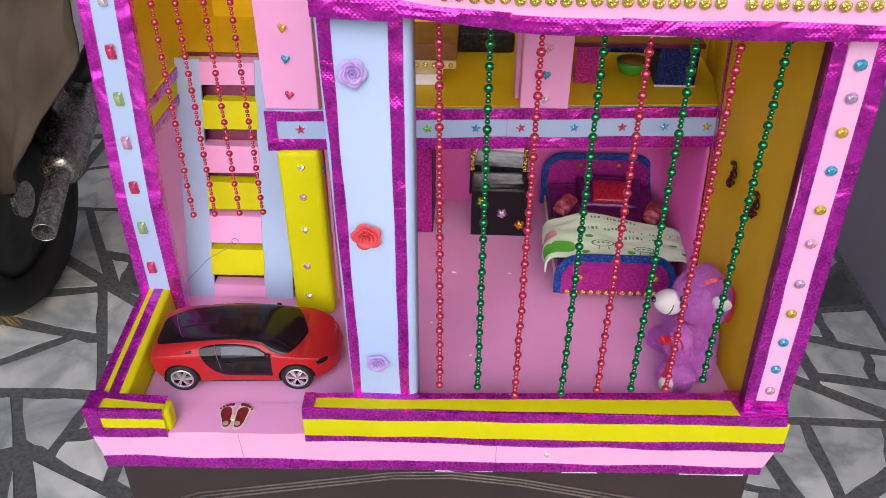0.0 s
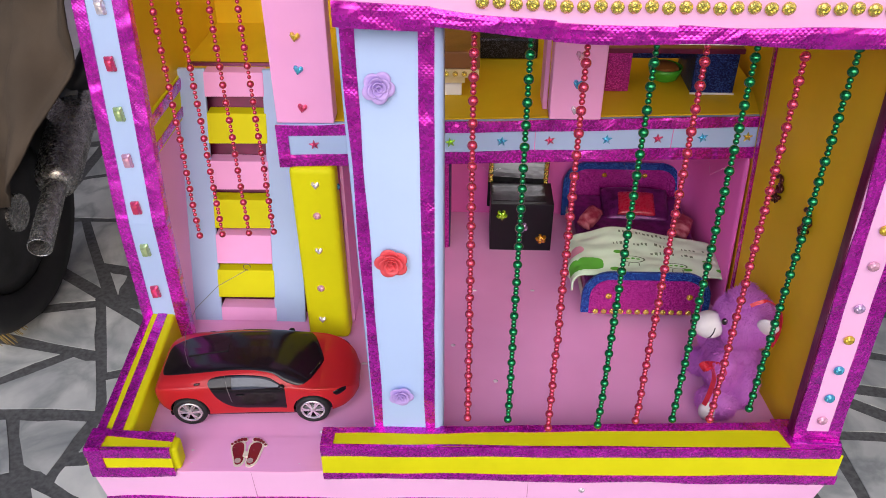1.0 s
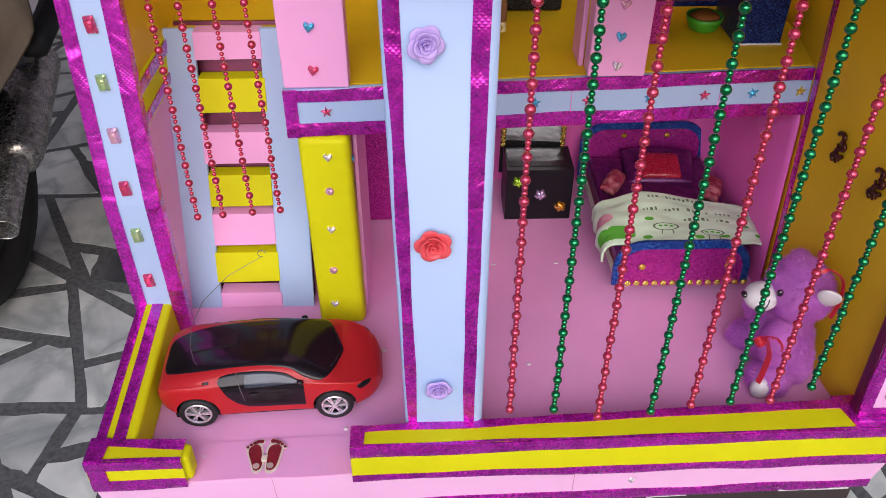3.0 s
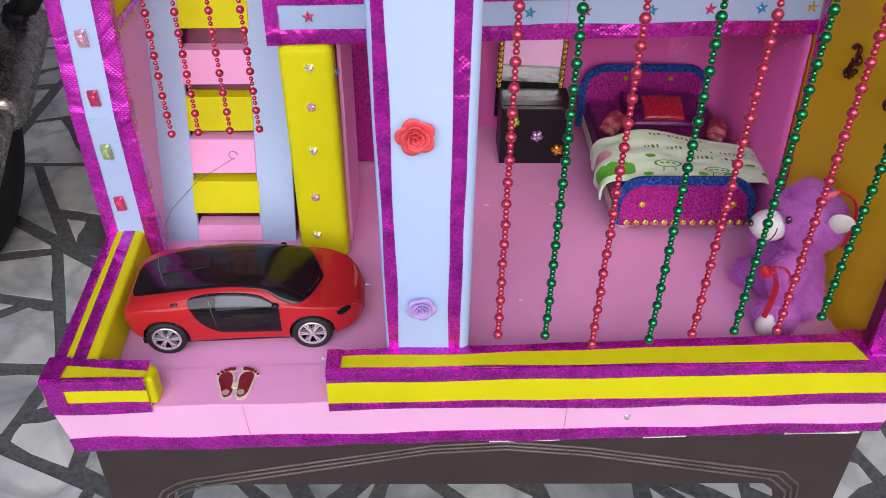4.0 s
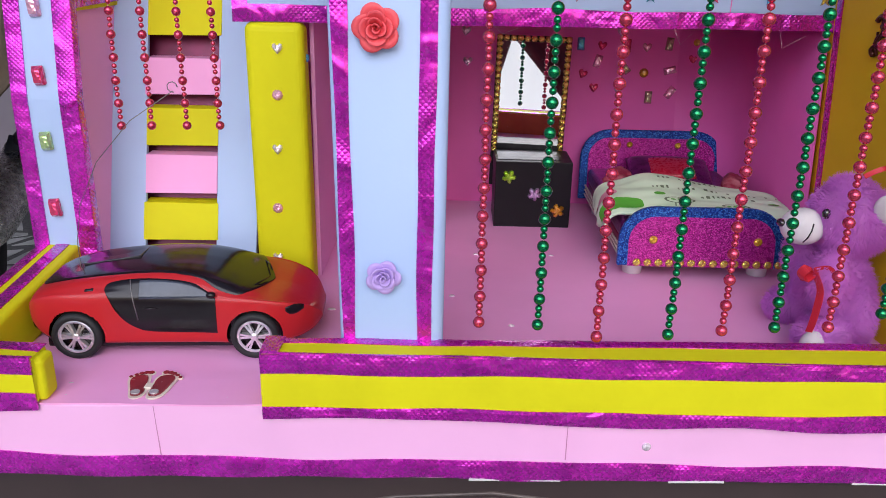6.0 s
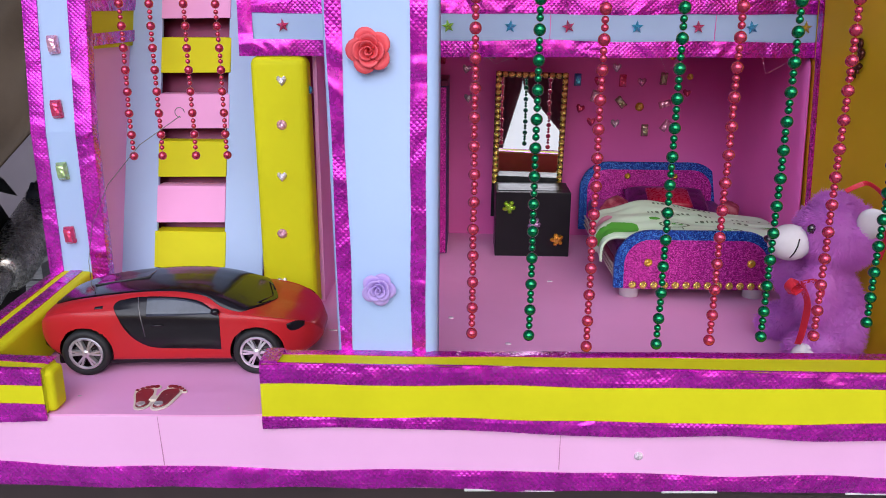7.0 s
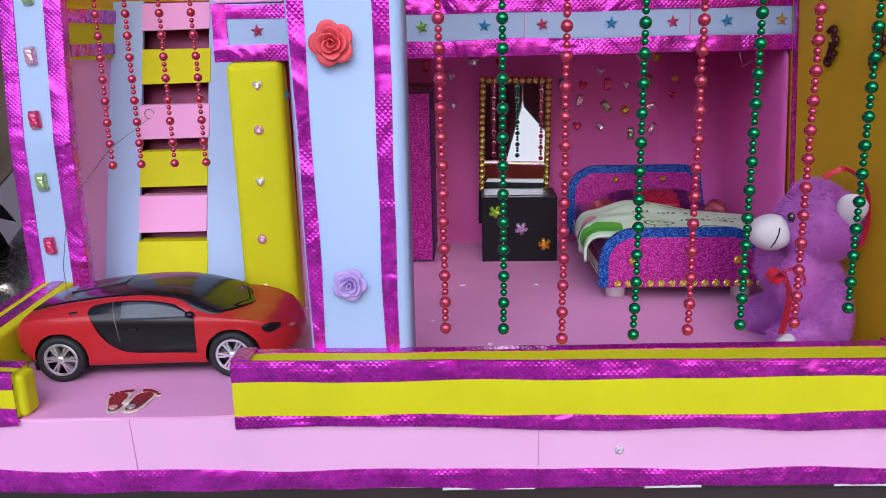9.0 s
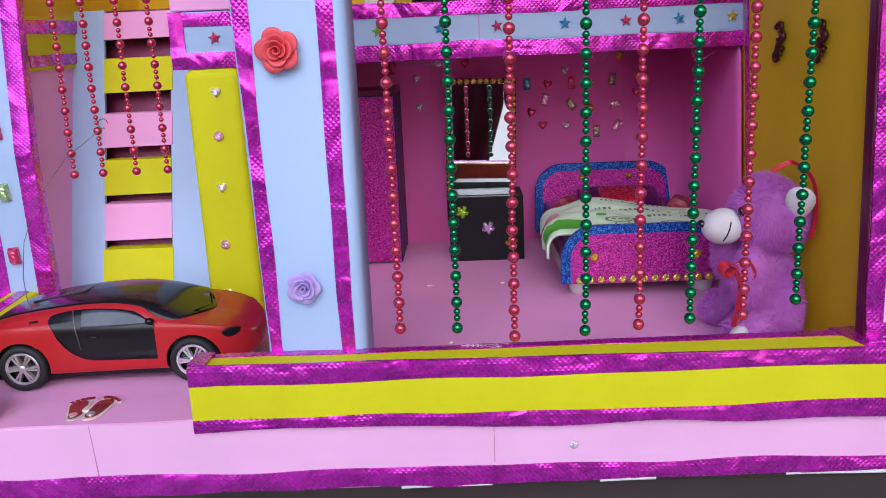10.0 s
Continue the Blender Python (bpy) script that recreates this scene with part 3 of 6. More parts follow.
# rooms behind the beam
room = empty("wall_room", (0.1, 1.24, F), "deep pink foam lining of the bedroom", "wall", kind="structure")
part("back_panel", box(-0.21, 0.40, 1.240, 1.250, F, 0.828), ROSE, room)
bm = bmesh.new()
n = 8
ring = [(0.374, 0.9585 + d) for d in (0.0, 0.0015, 0.004, 0.008, 0.013, 0.019)] + [(0.376, 1.05), (0.376, 1.17)] + [(0.376 - 0.07 * (1 - math.cos(a)), 1.17 + 0.07 * math.sin(a)) for a in (math.pi / 2 * i / n for i in range(1, n + 1))]
lo = [bm.verts.new((x, y, F)) for x, y in ring]
head = [0.826 - 0.019 + math.sqrt(max(0.0, 0.019 ** 2 - max(0.0, 0.9775 - y) ** 2)) for x, y in ring]  # rounded front corner
hi = [bm.verts.new((x - 0.012, y, z)) for (x, y), z in zip(ring, head)]
bo = [bm.verts.new((x + 0.003, y + 0.003, F)) for x, y in ring]
bh = [bm.verts.new((x - 0.009, y + 0.003, z)) for (x, y), z in zip(ring, head)]
for i in range(len(ring) - 1):
    bm.faces.new((lo[i], lo[i + 1], hi[i + 1], hi[i]))
    bm.faces.new((bo[i + 1], bo[i], bh[i], bh[i + 1]))
    bm.faces.new((hi[i], hi[i + 1], bh[i + 1], bh[i]))
bm.faces.new((lo[0], hi[0], bh[0], bo[0]))
part("side_panel", bm, ROSE, room, smooth=True)

slab = empty("upper_floor", (0.08, 1.08, 0.83), "upper floor slab of the toy house, ochre on top", "floor", kind="structure")
part("board", hexa(bmesh.new(), [(-0.203, 0.929, 0.829), (0.375, 0.969, 0.829), (0.375, 1.245, 0.829), (-0.203, 1.245, 0.829)], [(-0.203, 0.929, 0.874), (0.375, 0.969, 0.874), (0.375, 1.245, 0.874), (-0.203, 1.245, 0.874)]), ROSE, slab)
part("floor_sheet", hexa(bmesh.new(), [(-0.203, 0.929, 0.8745), (0.378, 0.969, 0.8745), (0.378, 1.245, 0.8745), (-0.203, 1.245, 0.8745)], [(-0.203, 0.929, 0.878), (0.378, 0.969, 0.878), (0.378, 1.245, 0.878), (-0.203, 1.245, 0.878)]), OCHRE, slab)
part("landing", box(-0.356, -0.203, 1.058, 1.245, 0.868, 0.886), OCHRE, slab)

beam = empty("star_beam", (0.08, 0.92, 0.85), "pale blue beam with star stones between magenta foil borders", "beam")
BZ0, BZ1 = 0.823, 0.8775
part("core", box(-0.205, 0.368, 0.925, 0.932, BZ0, BZ1, 0.001), SKY, beam)
part("band", strip((-0.19, 0.925, 0.8385), (0.362, 0.925, 0.8395), (0, 0, 0.0245), (0, -1, 0), thick=0.001, wave=0, crumple=0), SKY, beam)
part("foil_edge", strip((-0.205, 0.925, BZ0), (0.368, 0.925, BZ0), (0, 0, 0.0155), (0, -1, 0), thick=0.0015, seed=61, wave=0.002), MAGENTA, beam, "magenta foil edging")
part("foil_edge", strip((-0.205, 0.925, 0.8635), (0.368, 0.925, 0.8645), (0, 0, 0.0140), (0, -1, 0), thick=0.0015, seed=62, wave=0.002), MAGENTA, beam, "magenta foil edging")
part("foil_edge", strip((-0.205, 0.925, BZ0), (-0.205, 0.925, BZ1), (0.014, 0, 0), (0, -1, 0), thick=0.0022, seed=63), MAGENTA, beam, "magenta foil edging")
for x in (0.098, 0.262):
    part("seam", box(x, x + 0.0006, 0.9232, 0.9252, 0.839, 0.8635), ROSE, beam)
for x, c in ((-0.162, "red"), (-0.002, "lime"), (0.059, "blue"), (0.116, "red"), (0.184, "blue"), (0.245, "red"), (0.299, "blue"), (0.353, "gold")):
    gem(beam, "star", c, (x, 0.9235, 0.852), 0.0125, rnd.uniform(-15, 15))

TURN = Matrix.Translation((0, 0.934, 0)) @ Matrix.Rotation(radians(4.0), 4, "Z") @ Matrix.Translation((0, -0.925, 0))
for ob in beam.children:
    ob.matrix_basis = TURN @ ob.matrix_basis

# yellow post under the beam, pink posts above it
yp = empty("yellow_post", (-0.168, 0.92, F), "yellow foam-covered post set with small rhinestones", "post")
part("core", hexa(bmesh.new(), [(-0.193, 0.910, F), (-0.137, 0.910, F), (-0.137, 0.945, F), (-0.193, 0.945, F)],
                  [(-0.1955, 0.916, BZ0), (-0.140, 0.916, BZ0), (-0.140, 0.945, BZ0), (-0.1955, 0.945, BZ0)], 0.008), YELLOW, yp)
for i, (z, k) in enumerate(((0.800, "heart"), (0.757, "round"), (0.705, "heart"), (0.646, "round"), (0.594, "heart"))):
    gem(yp, k, "clear" if k == "heart" else "pink", (-0.1640 - 0.008 * (0.8 - z) / 0.2, 0.9158 - (BZ0 - z) * 0.0228, z), 0.0105)
gem(yp, "round", "blue", (-0.1398, 0.930, 0.790), 0.0085, 0, 90)
for name, x0, x1, py, gx, zs, cs in (("pink_post", -0.203, -0.136, 0.923, -0.171, (0.982, 0.944, 0.898), ("gold", "blue", "red")),
                                 ("pink_post", 0.113, 0.173, 0.942, 0.1425, (0.957, 0.923, 0.891), ("pink", "blue", "clear"))):
    p = empty(name, ((x0 + x1) / 2, 0.92, 0.878), "pink foam post set with heart-shaped stones", "post", "posts of the upper floor")
    part("core", box(x0, x1, py, py + 0.026, 0.8785, TOP, 0.0015), PINK, p)
    for z, c in zip(zs, cs):
        gem(p, "heart", c, (gx, py - 0.0005, z), 0.0115, 10)

# big rose pillar
rose_p = empty("rose_pillar", (-0.045, 0.72, F), "pale blue rounded foam pillar with magenta foil lines and foam roses", "pillar")
bm = bmesh.new()
sec = [(-0.095, 0.760), (-0.095, 0.7195), (-0.0935, 0.7150), (-0.089, 0.7130), (-0.0125, 0.7130)]
sec += [(-0.0125 + 0.009 * math.sin(a), 0.7220 - 0.009 * math.cos(a)) for a in (math.pi / 2 * i / 8 for i in range(1, 9))] + [(-0.0035, 0.760)]
lo = [bm.verts.new((x + (0.0125 if x < -0.05 else 0), y, F)) for x, y in sec]
hi = [bm.verts.new((x + (0.004 if x < -0.05 else 0.001), y, 1.078)) for x, y in sec]
for i in range(len(sec)):
    j = (i + 1) % len(sec)
    bm.faces.new((lo[i], lo[j], hi[j], hi[i]))
bm.faces.new(hi)
part("core", bm, SKY, rose_p, smooth=True)
for x0, x1, w0, w1, k in ((-0.0797, -0.0870, 0.0096, 1.25, 71), (-0.0238, -0.0235, 0.0108, 1.30, 72)):
    part("foil_line", strip((x0, 0.7130, F), (x1, 0.7130, 1.0745), (w0, 0, 0), (0, -1, 0), thick=0.001, seed=k, wave=0.0016, crumple=0.0008, taper=w1), MAGENTA, rose_p, "magenta foil line")


def rose(name, m, mat, r, label):
    """A foam rose: rings of curved petals that stand steeper towards the rolled heart, facing -y."""
    t = empty(name, m.translation, label, "flower", "foam roses on the pillar")
    rings = ((0.50, 0.40, 0.50, 5, 54, 0.0), (0.42, 0.60, 0.26, 4, 64, 0.4), (0.25, 0.66, 0.16, 3, 75, 0.15), (0.10, 0.70, 0.05, 2, 110, 0.6))
    for li, (rad, tall, flare, cnt, half, off) in enumerate(rings):
        for i in range(cnt):
            mid = 2 * math.pi * (i + off) / cnt
            bm = bmesh.new()
            nu, nv, grid = 10, 6, []
            for u in range(nu + 1):
                s = 2 * u / nu - 1
                a = mid + s * math.radians(half)
                row = []
                for v in range(nv + 1):
                    q = v / nv * (1 - 0.36 * abs(s) ** 2)
                    rr = r * (rad * (0.55 + 0.45 * q) + flare * q ** 2.2 + 0.05 * s * (1 if li else 0.6))
                    up = r * (0.06 + tall * q - 0.16 * flare * q ** 5)
                    row.append(bm.verts.new((rr * math.cos(a), -up, rr * math.sin(a))))
                grid.append(row)
            for u in range(nu):
                for v in range(nv):
                    bm.faces.new((grid[u][v], grid[u + 1][v], grid[u + 1][v + 1], grid[u][v + 1]))
            bmesh.ops.recalc_face_normals(bm, faces=bm.faces)
            bmesh.ops.solidify(bm, geom=bm.faces[:], thickness=0.0007)
            bmesh.ops.transform(bm, matrix=m, verts=bm.verts)
            part("petal", bm, mat, t, smooth=True)
    bm = bmesh.new()
    ball(bm, (0, -0.10 * r, 0), (0.62 * r, 0.16 * r, 0.62 * r), 14, 8)
    bmesh.ops.transform(bm, matrix=m, verts=bm.verts)
    part("calyx", bm, mat, t, smooth=True)
    return t


LILACFOAM = material("lilac_foam", (0.53, 0.38, 0.78), 0.6, vary=0.06, scale=60, bump=0.15)
REDFOAM = material("red_foam", (0.80, 0.09, 0.11), 0.55, vary=0.06, scale=60, bump=0.15)
rose("foam_rose", pose(-0.058, 0.7117, 1.018, -8, 15, 12), LILACFOAM, 0.0145, "lilac foam rose glued near the top of the pillar")
rose("foam_rose", pose(-0.0525, 0.7117, 0.838, 0, 40, 0), REDFOAM, 0.0168, "red foam rose glued to the middle of the pillar")
rose("foam_rose", pose(-0.049, 0.7117, 0.658, 14, 80, 16), LILACFOAM, 0.0138, "lilac foam rose glued near the foot of the pillar")

# roof edge with gold stones, and an unseen deck kept short to let light in
roof = empty("roof", (0.0, 0.95, 1.06), "pink roof canopy of the toy house with a foil and gold stone border", "roof", kind="structure")
part("fascia", plate([(-0.086, 1.079), (-0.014, 1.079), (0.084, 1.069), (0.180, 1.066), (0.445, 1.066), (0.445, 1.150), (-0.086, 1.150)], 0.036, pose(0, 0.694, 0), 0.001), LITPINK, roof)
EDGE = ((-0.014, 1.0765), (0.084, 1.0660), (0.180, 1.0635), (0.445, 1.0630))
for k, ((xa, za), (xb, zb)) in enumerate(zip(EDGE, EDGE[1:])):
    part("foil_edge", strip((xa, 0.694 - 0.0003 * k, za), (xb + 0.002, 0.694 - 0.0003 * k, zb), (0, 0, 0.0155), (0, -1, 0), thick=0.0016, seed=81 + k, wave=0.003, crumple=0.0016), MAGENTA, roof, "magenta foil edging")
part("foil_patch", strip((-0.0885, 0.694, 1.0745), (-0.012, 0.694, 1.0700), (0, 0, 0.022), (0, -1, 0), thick=0.0020, seed=85, wave=0.004, crumple=0.0018), MAGENTA, roof, "magenta foil patch over the pillar")
part("white_edge", box(0.180, 0.445, 0.6945, 0.730, 1.0635, 1.0659), WHITEBOARD, roof, "bare white board edge")
part("deck", box(-0.105, 0.445, 0.7305, 0.86, 1.132, 1.146), LITPINK, roof)
part("garage_fascia", box(-0.412, -0.105, 0.970, 0.980, 1.114, 1.150), PINK, roof)
part("back_panel", box(-0.40, 0.43, 1.2505, 1.262, F, TOP), OCHRE, roof)
part("upper_back", box(-0.36, 0.42, 1.236, 1.249, 0.879, TOP), OCHRE, roof)
for i in range(33):
    x = 0.028 + i * 0.0129
    if i != 19:
        gem(roof, "round", "goldstone", (x, 0.6932, 1.0935 + (0.004 - 0.04 * x if x < 0.1 else 0) + 0.0006 * math.sin(i * 2.1)), 0.0108, rnd.uniform(0, 40))

# ---- ladder ----
lad = empty("toy_ladder", (-0.285, 0.95, F), "foam ladder with pale blue rails and pink and yellow rungs", "ladder")
TILT_Y = 0.325        # how far the ladder leans back for each metre of height


def lad_y(z):
    return 0.944 + (z - F) * TILT_Y


ZT = 0.890
for x0, x1 in ((-0.3715, -0.3225), (-0.2475, -0.2045)):
    part("rail", hexa(bmesh.new(), [(x0, lad_y(F), F), (x1, lad_y(F), F), (x1, lad_y(F) + 0.006, F), (x0, lad_y(F) + 0.006, F)],
                      [(x0, lad_y(ZT), ZT), (x1, lad_y(ZT), ZT), (x1, lad_y(ZT) + 0.006, ZT), (x0, lad_y(ZT) + 0.006, ZT)], 0.001), SKY, lad)
part("backing", hexa(bmesh.new(), [(-0.350, lad_y(F) + 0.022, F), (-0.2055, lad_y(F) + 0.022, F), (-0.2055, lad_y(F) + 0.026, F), (-0.350, lad_y(F) + 0.026, F)],
                     [(-0.350, lad_y(ZT) + 0.022, ZT), (-0.2055, lad_y(ZT) + 0.022, ZT), (-0.2055, lad_y(ZT) + 0.026, ZT), (-0.350, lad_y(ZT) + 0.026, ZT)]), MAROON, lad, "dark maroon foil backing")
for i, (z0, z1) in enumerate(((0.857, 0.887), (0.799, 0.837), (0.740, 0.777), (0.689, 0.727), (0.641, 0.680), (0.594, 0.632), (0.561, 0.580))):
    xl, xr = -0.3235 + 0.0012 * math.sin(i * 2.3), -0.2460 + 0.0012 * math.sin(i * 1.3)
    ya, yb = lad_y(z0) - 0.0012, lad_y(z1) - 0.0012
    part("rung", hexa(bmesh.new(), [(xl, ya, z0), (xr, ya, z0 + 0.001), (xr, ya + 0.020, z0 + 0.001), (xl, ya + 0.020, z0)],
                      [(xl, yb, z1), (xr, yb, z1), (xr, yb + 0.020, z1), (xl, yb + 0.020, z1)], 0.0008), PINK if i % 2 == 0 else YELLOW, lad)

# ---- bead strings ----
bm = bmesh.new()
ball(bm, (0, 0, 0), 1, 16, 10)
BEADS = {}
for key, mat in (("red", REDBEAD), ("green", GREENBEAD)):
    b2 = bm.copy()
    BEADS[key] = mesh_from(b2, key + "_bead", True)
    BEADS[key].materials.append(mat)
bm.free()
THREAD = material("pale_thread", (0.5, 0.35, 0.35), 0.6, bump=0)


def bead_string(colour, top, bottom, big, small, pitch, label, group):
    top, bottom = Vector(top), Vector(bottom)
    t = empty("bead_string", top, label, "bead string", group)
    d = (top - bottom)
    n = int(d.length / pitch) + 1
    for i in range(n):
        for k, r in ((0, big), (0.39, small), (0.64, small)):
            at = bottom + d.normalized() * ((i + k) * pitch)
            if (at - bottom).length > d.length:
                continue
            s = (at - top).length / d.length
            wob = 0.0009 * noise.noise((at.z * 25, top.x * 40, 0)) * s
            ob = new("bead", BEADS[colour])
            ob.parent = t
            ob.matrix_parent_inverse = t.matrix_basis.inverted()
            ob.matrix_basis = Matrix.Translation(at + Vector((wob, wob * 0.5, 0))) @ Matrix.Diagonal((r, r, r, 1))
    part("thread", tube(bmesh.new(), [top, bottom], 0.0003, 5), THREAD, t)


ends = ((0.0225, 0.0244, 0.7150, 0.6195), (0.0690, 0.0697, 0.7150, 0.6185), (0.1155, 0.1146, 0.7100, 0.6120), (0.1715, 0.1708, 0.7150, 0.6130),
        (0.2125, 0.2140, 0.7220, 0.6140), (0.2530, 0.2540, 0.7215, 0.6180), (0.2930, 0.2955, 0.7215, 0.6195), (0.3350, 0.3395, 0.7305, 0.6280))
for i, (xt, xb, yb, zb) in enumerate(ends):
    c = "red" if i % 2 == 0 else "green"
    bead_string(c, (xt, 0.719, 1.068), (xb, yb, zb), 0.0046, 0.0028, 0.0213,
                ("pearly red" if c == "red" else "shiny green") + " plastic bead string hanging from the roof edge", "bead curtain of the room")
for xt, xb, yb in ((-0.322, -0.318, 0.915), (-0.291, -0.290, 0.919), (-0.2575, -0.257, 0.923), (-0.224, -0.226, 0.927)):
    bead_string("red", (xb - 0.020, yb + 0.051, 1.118), (xb, yb, 0.724), 0.0043, 0.0024, 0.0213, "pearly red plastic bead string hanging before the ladder", "bead curtain of the garage")

# ---- the toy car ----
CARRED = material("glossy_red_toy_paint", (0.45, 0.018, 0.022), 0.36, vary=0.03, scale=20, bump=0, coat=0.35, spec=0.12)
CARBLACK = material("glossy_black_plastic", (0.010, 0.007, 0.009), 0.16, vary=0.1, bump=0, spec=0.35)
CARGLASS = material("smoky_grey_window", (0.05, 0.06, 0.085), 0.12, vary=0.25, scale=45, bump=0)
RUBBER = material("black_tyre_rubber", (0.012, 0.012, 0.013), 0.65, vary=0.1, bump=0.3, bump_scale=800)
CHROME = material("chrome_plastic", (0.90, 0.87, 0.89), 0.18, metal=0.7, vary=0.15, scale=120, bump=0)

WIRE = material("thin_grey_wire", (0.20, 0.19, 0.19), 0.4, metal=0.6, bump=0)
CAR = pose(-0.2250, 0.8075, F, 0, 0, 3.5)
CL, CW = 0.242, 0.0530
HUBS = (-0.0860, 0.0605)
WR = 0.0206


def curve_at(pts, u):
    """A smooth value along a list of (u, value)."""
    for i in range(len(pts) - 1):
        (a, va), (b, vb) = pts[i], pts[i + 1]
        if u <= b:
            s = (u - a) / (b - a)
            pa, pb = pts[max(0, i - 1)], pts[min(len(pts) - 1, i + 2)]
            ta, tb = (vb - pa[1]) / (b - pa[0] + 1e-9) * (b - a), (pb[1] - va) / (pb[0] - a + 1e-9) * (b - a)
            return va * (2 * s ** 3 - 3 * s * s + 1) + ta * (s ** 3 - 2 * s * s + s) + vb * (3 * s * s - 2 * s ** 3) + tb * (s ** 3 - s * s)
    return pts[-1][1]


ROOFLINE = [(0, 0.0450), (0.02, 0.0530), (0.06, 0.0585), (0.16, 0.0655), (0.30, 0.0713), (0.45, 0.0747), (0.56, 0.0736), (0.65, 0.0692), (0.73, 0.0618), (0.82, 0.0520), (0.90, 0.0472), (0.95, 0.0428), (0.985, 0.036), (1, 0.029)]
BELT = [(0, 0.0440), (0.03, 0.0500), (0.10, 0.0550), (0.2, 0.0565), (0.37, 0.0560), (0.58, 0.0540), (0.70, 0.0535), (0.77, 0.0528), (0.85, 0.0503), (0.92, 0.0455), (0.97, 0.0385), (1, 0.028)]
WIDTH = [(0, 0.70), (0.015, 0.80), (0.05, 0.91), (0.12, 0.98), (0.2, 1.0), (0.42, 0.965), (0.60, 0.965), (0.76, 1.0), (0.85, 0.96), (0.92, 0.83), (0.97, 0.62), (1, 0.36)]
SILL = [(0, 0.030), (0.04, 0.022), (0.10, 0.016), (0.25, 0.0135), (0.75, 0.0135), (0.92, 0.015), (0.98, 0.019), (1, 0.023)]


def car_point(u, v):
    """A point of one half of the shell; v from the sill (0) over the belt (0.45) to the middle of the roof (1)."""
    w, zr, zb, zs = CW * curve_at(WIDTH, u), curve_at(ROOFLINE, u), curve_at(BELT, u), curve_at(SILL, u)
    d = max(0.0005, zr - zb)
    prof = [(0, (0.94, zs)), (0.06, (0.985, zs + 0.003)), (0.22, (1.0, zs + 0.45 * (zb - zs))), (0.38, (0.99, zs + 0.85 * (zb - zs))), (0.45, (0.965, zb)), (0.55, (0.90, zb + 0.30 * d)),
            (0.66, (0.81, zb + 0.62 * d)), (0.75, (0.70, zb + 0.82 * d)), (0.86, (0.45, zb + 0.95 * d)), (1, (0.0, zr))]
    return curve_at([(a, p[0]) for a, p in prof], v) * w, curve_at([(a, p[1]) for a, p in prof], v)


def car_vertex(u, v):
    """A point of the shell, with the rim of each wheel arch drawn to a true circle."""
    y, z = car_point(u, v)
    x = -0.128 + u * CL
    for hx in HUBS:
        d = math.hypot(x - hx, z - WR)
        if v < 0.44 and abs(d - WR - 0.0026) < 0.00075:
            x, z = hx + (x - hx) * (WR + 0.0026) / d, WR + (z - WR) * (WR + 0.0026) / d
    return x, y, z


def car_surface(u, v, sgn, lift=0.0):
    """A place on the shell, raised off it by lift."""
    def at(u, v):
        y, z = car_point(min(max(u, 0), 1), v if v <= 1 else 2 - v)
        return Vector((-0.128 + u * CL, -y if v <= 1 else y, z))
    n = (at(u + 0.004, v) - at(u - 0.004, v)).cross(at(u, v + 0.01) - at(u, v - 0.01)).normalized()
    q = at(u, v) + n * lift
    return CAR @ Vector((q.x, -sgn * q.y, q.z))


def car_patch(name, low, high, u0, u1, sgn, mat, label, lift=0.0006, nu=40, nv=16, over=False):
    """A panel that follows the shell between two lines low(u) and high(u); over: across the roof to the other side."""
    bm = bmesh.new()
    grid = []
    for i in range(nu + 1):
        u = u0 + (u1 - u0) * (0.5 - 0.5 * math.cos(math.pi * i / nu))
        a = curve_at(low, u)
        c = 2 - a if over else curve_at(high, u)
        grid.append([bm.verts.new(car_surface(u, a + (c - a) * j / nv, sgn, lift if 0 < i < nu and 0 < j < nv else lift - 0.0008)) for j in range(nv + 1)])
    for g0, g1 in zip(grid, grid[1:]):
        for j in range(nv):
            bm.faces.new((g0[j], g1[j], g1[j + 1], g0[j + 1]))
    return part(name, bm, mat, car, label, smooth=True)


car = empty("toy_car", CAR.translation, "glossy red and black toy sports car parked before the ladder", "toy car")
NU, NV = 250, 66
for zone_name in ("body", "wheel_arch"):
    for sides, hub in ([((-1, 1), 0)] if zone_name == "body" else [((s,), h) for s in (-1, 1) for h in HUBS]):
        bmz, used = bmesh.new(), {}
        for sgn in sides:
            for i in range(NU):
                for j in range(NV):
                    u, v = (i + 0.5) / NU, (j + 0.5) / NV
                    y, z = car_point(u, v)
                    x = -0.128 + u * CL
                    zone = "wheel_arch" if v < 0.44 and any(math.hypot(x - hx, z - WR) < WR + 0.0026 for hx in HUBS) else "body"
                    if zone != zone_name or (zone == "wheel_arch" and abs(x - hub) > 0.05):
                        continue
                    quad = []
                    for a, c in ((i, j), (i + 1, j), (i + 1, j + 1), (i, j + 1)):
                        key = (a, c, sgn if c < NV else 0)
                        if key not in used:
                            x, y, z = car_vertex(a / NU, c / NV)
                            if zone == "wheel_arch":
                                y = min(y, 0.043)
                            used[key] = bmz.verts.new(CAR @ Vector((x, sgn * y, z)))
                        quad.append(used[key])
                    bmz.faces.new(quad)
        if zone_name == "body":
            for a in (0, NU):
                rim = [used[a, j, -1] for j in range(NV) if (a, j, -1) in used] + [used[a, NV, 0]] + [used[a, j, 1] for j in range(NV - 1, -1, -1) if (a, j, 1) in used]
                bmz.faces.new(rim)
        part(zone_name, bmz, CARRED if zone_name == "body" else CARBLACK, car, "glossy red shell" if zone_name == "body" else "black wheel arch", smooth=True)
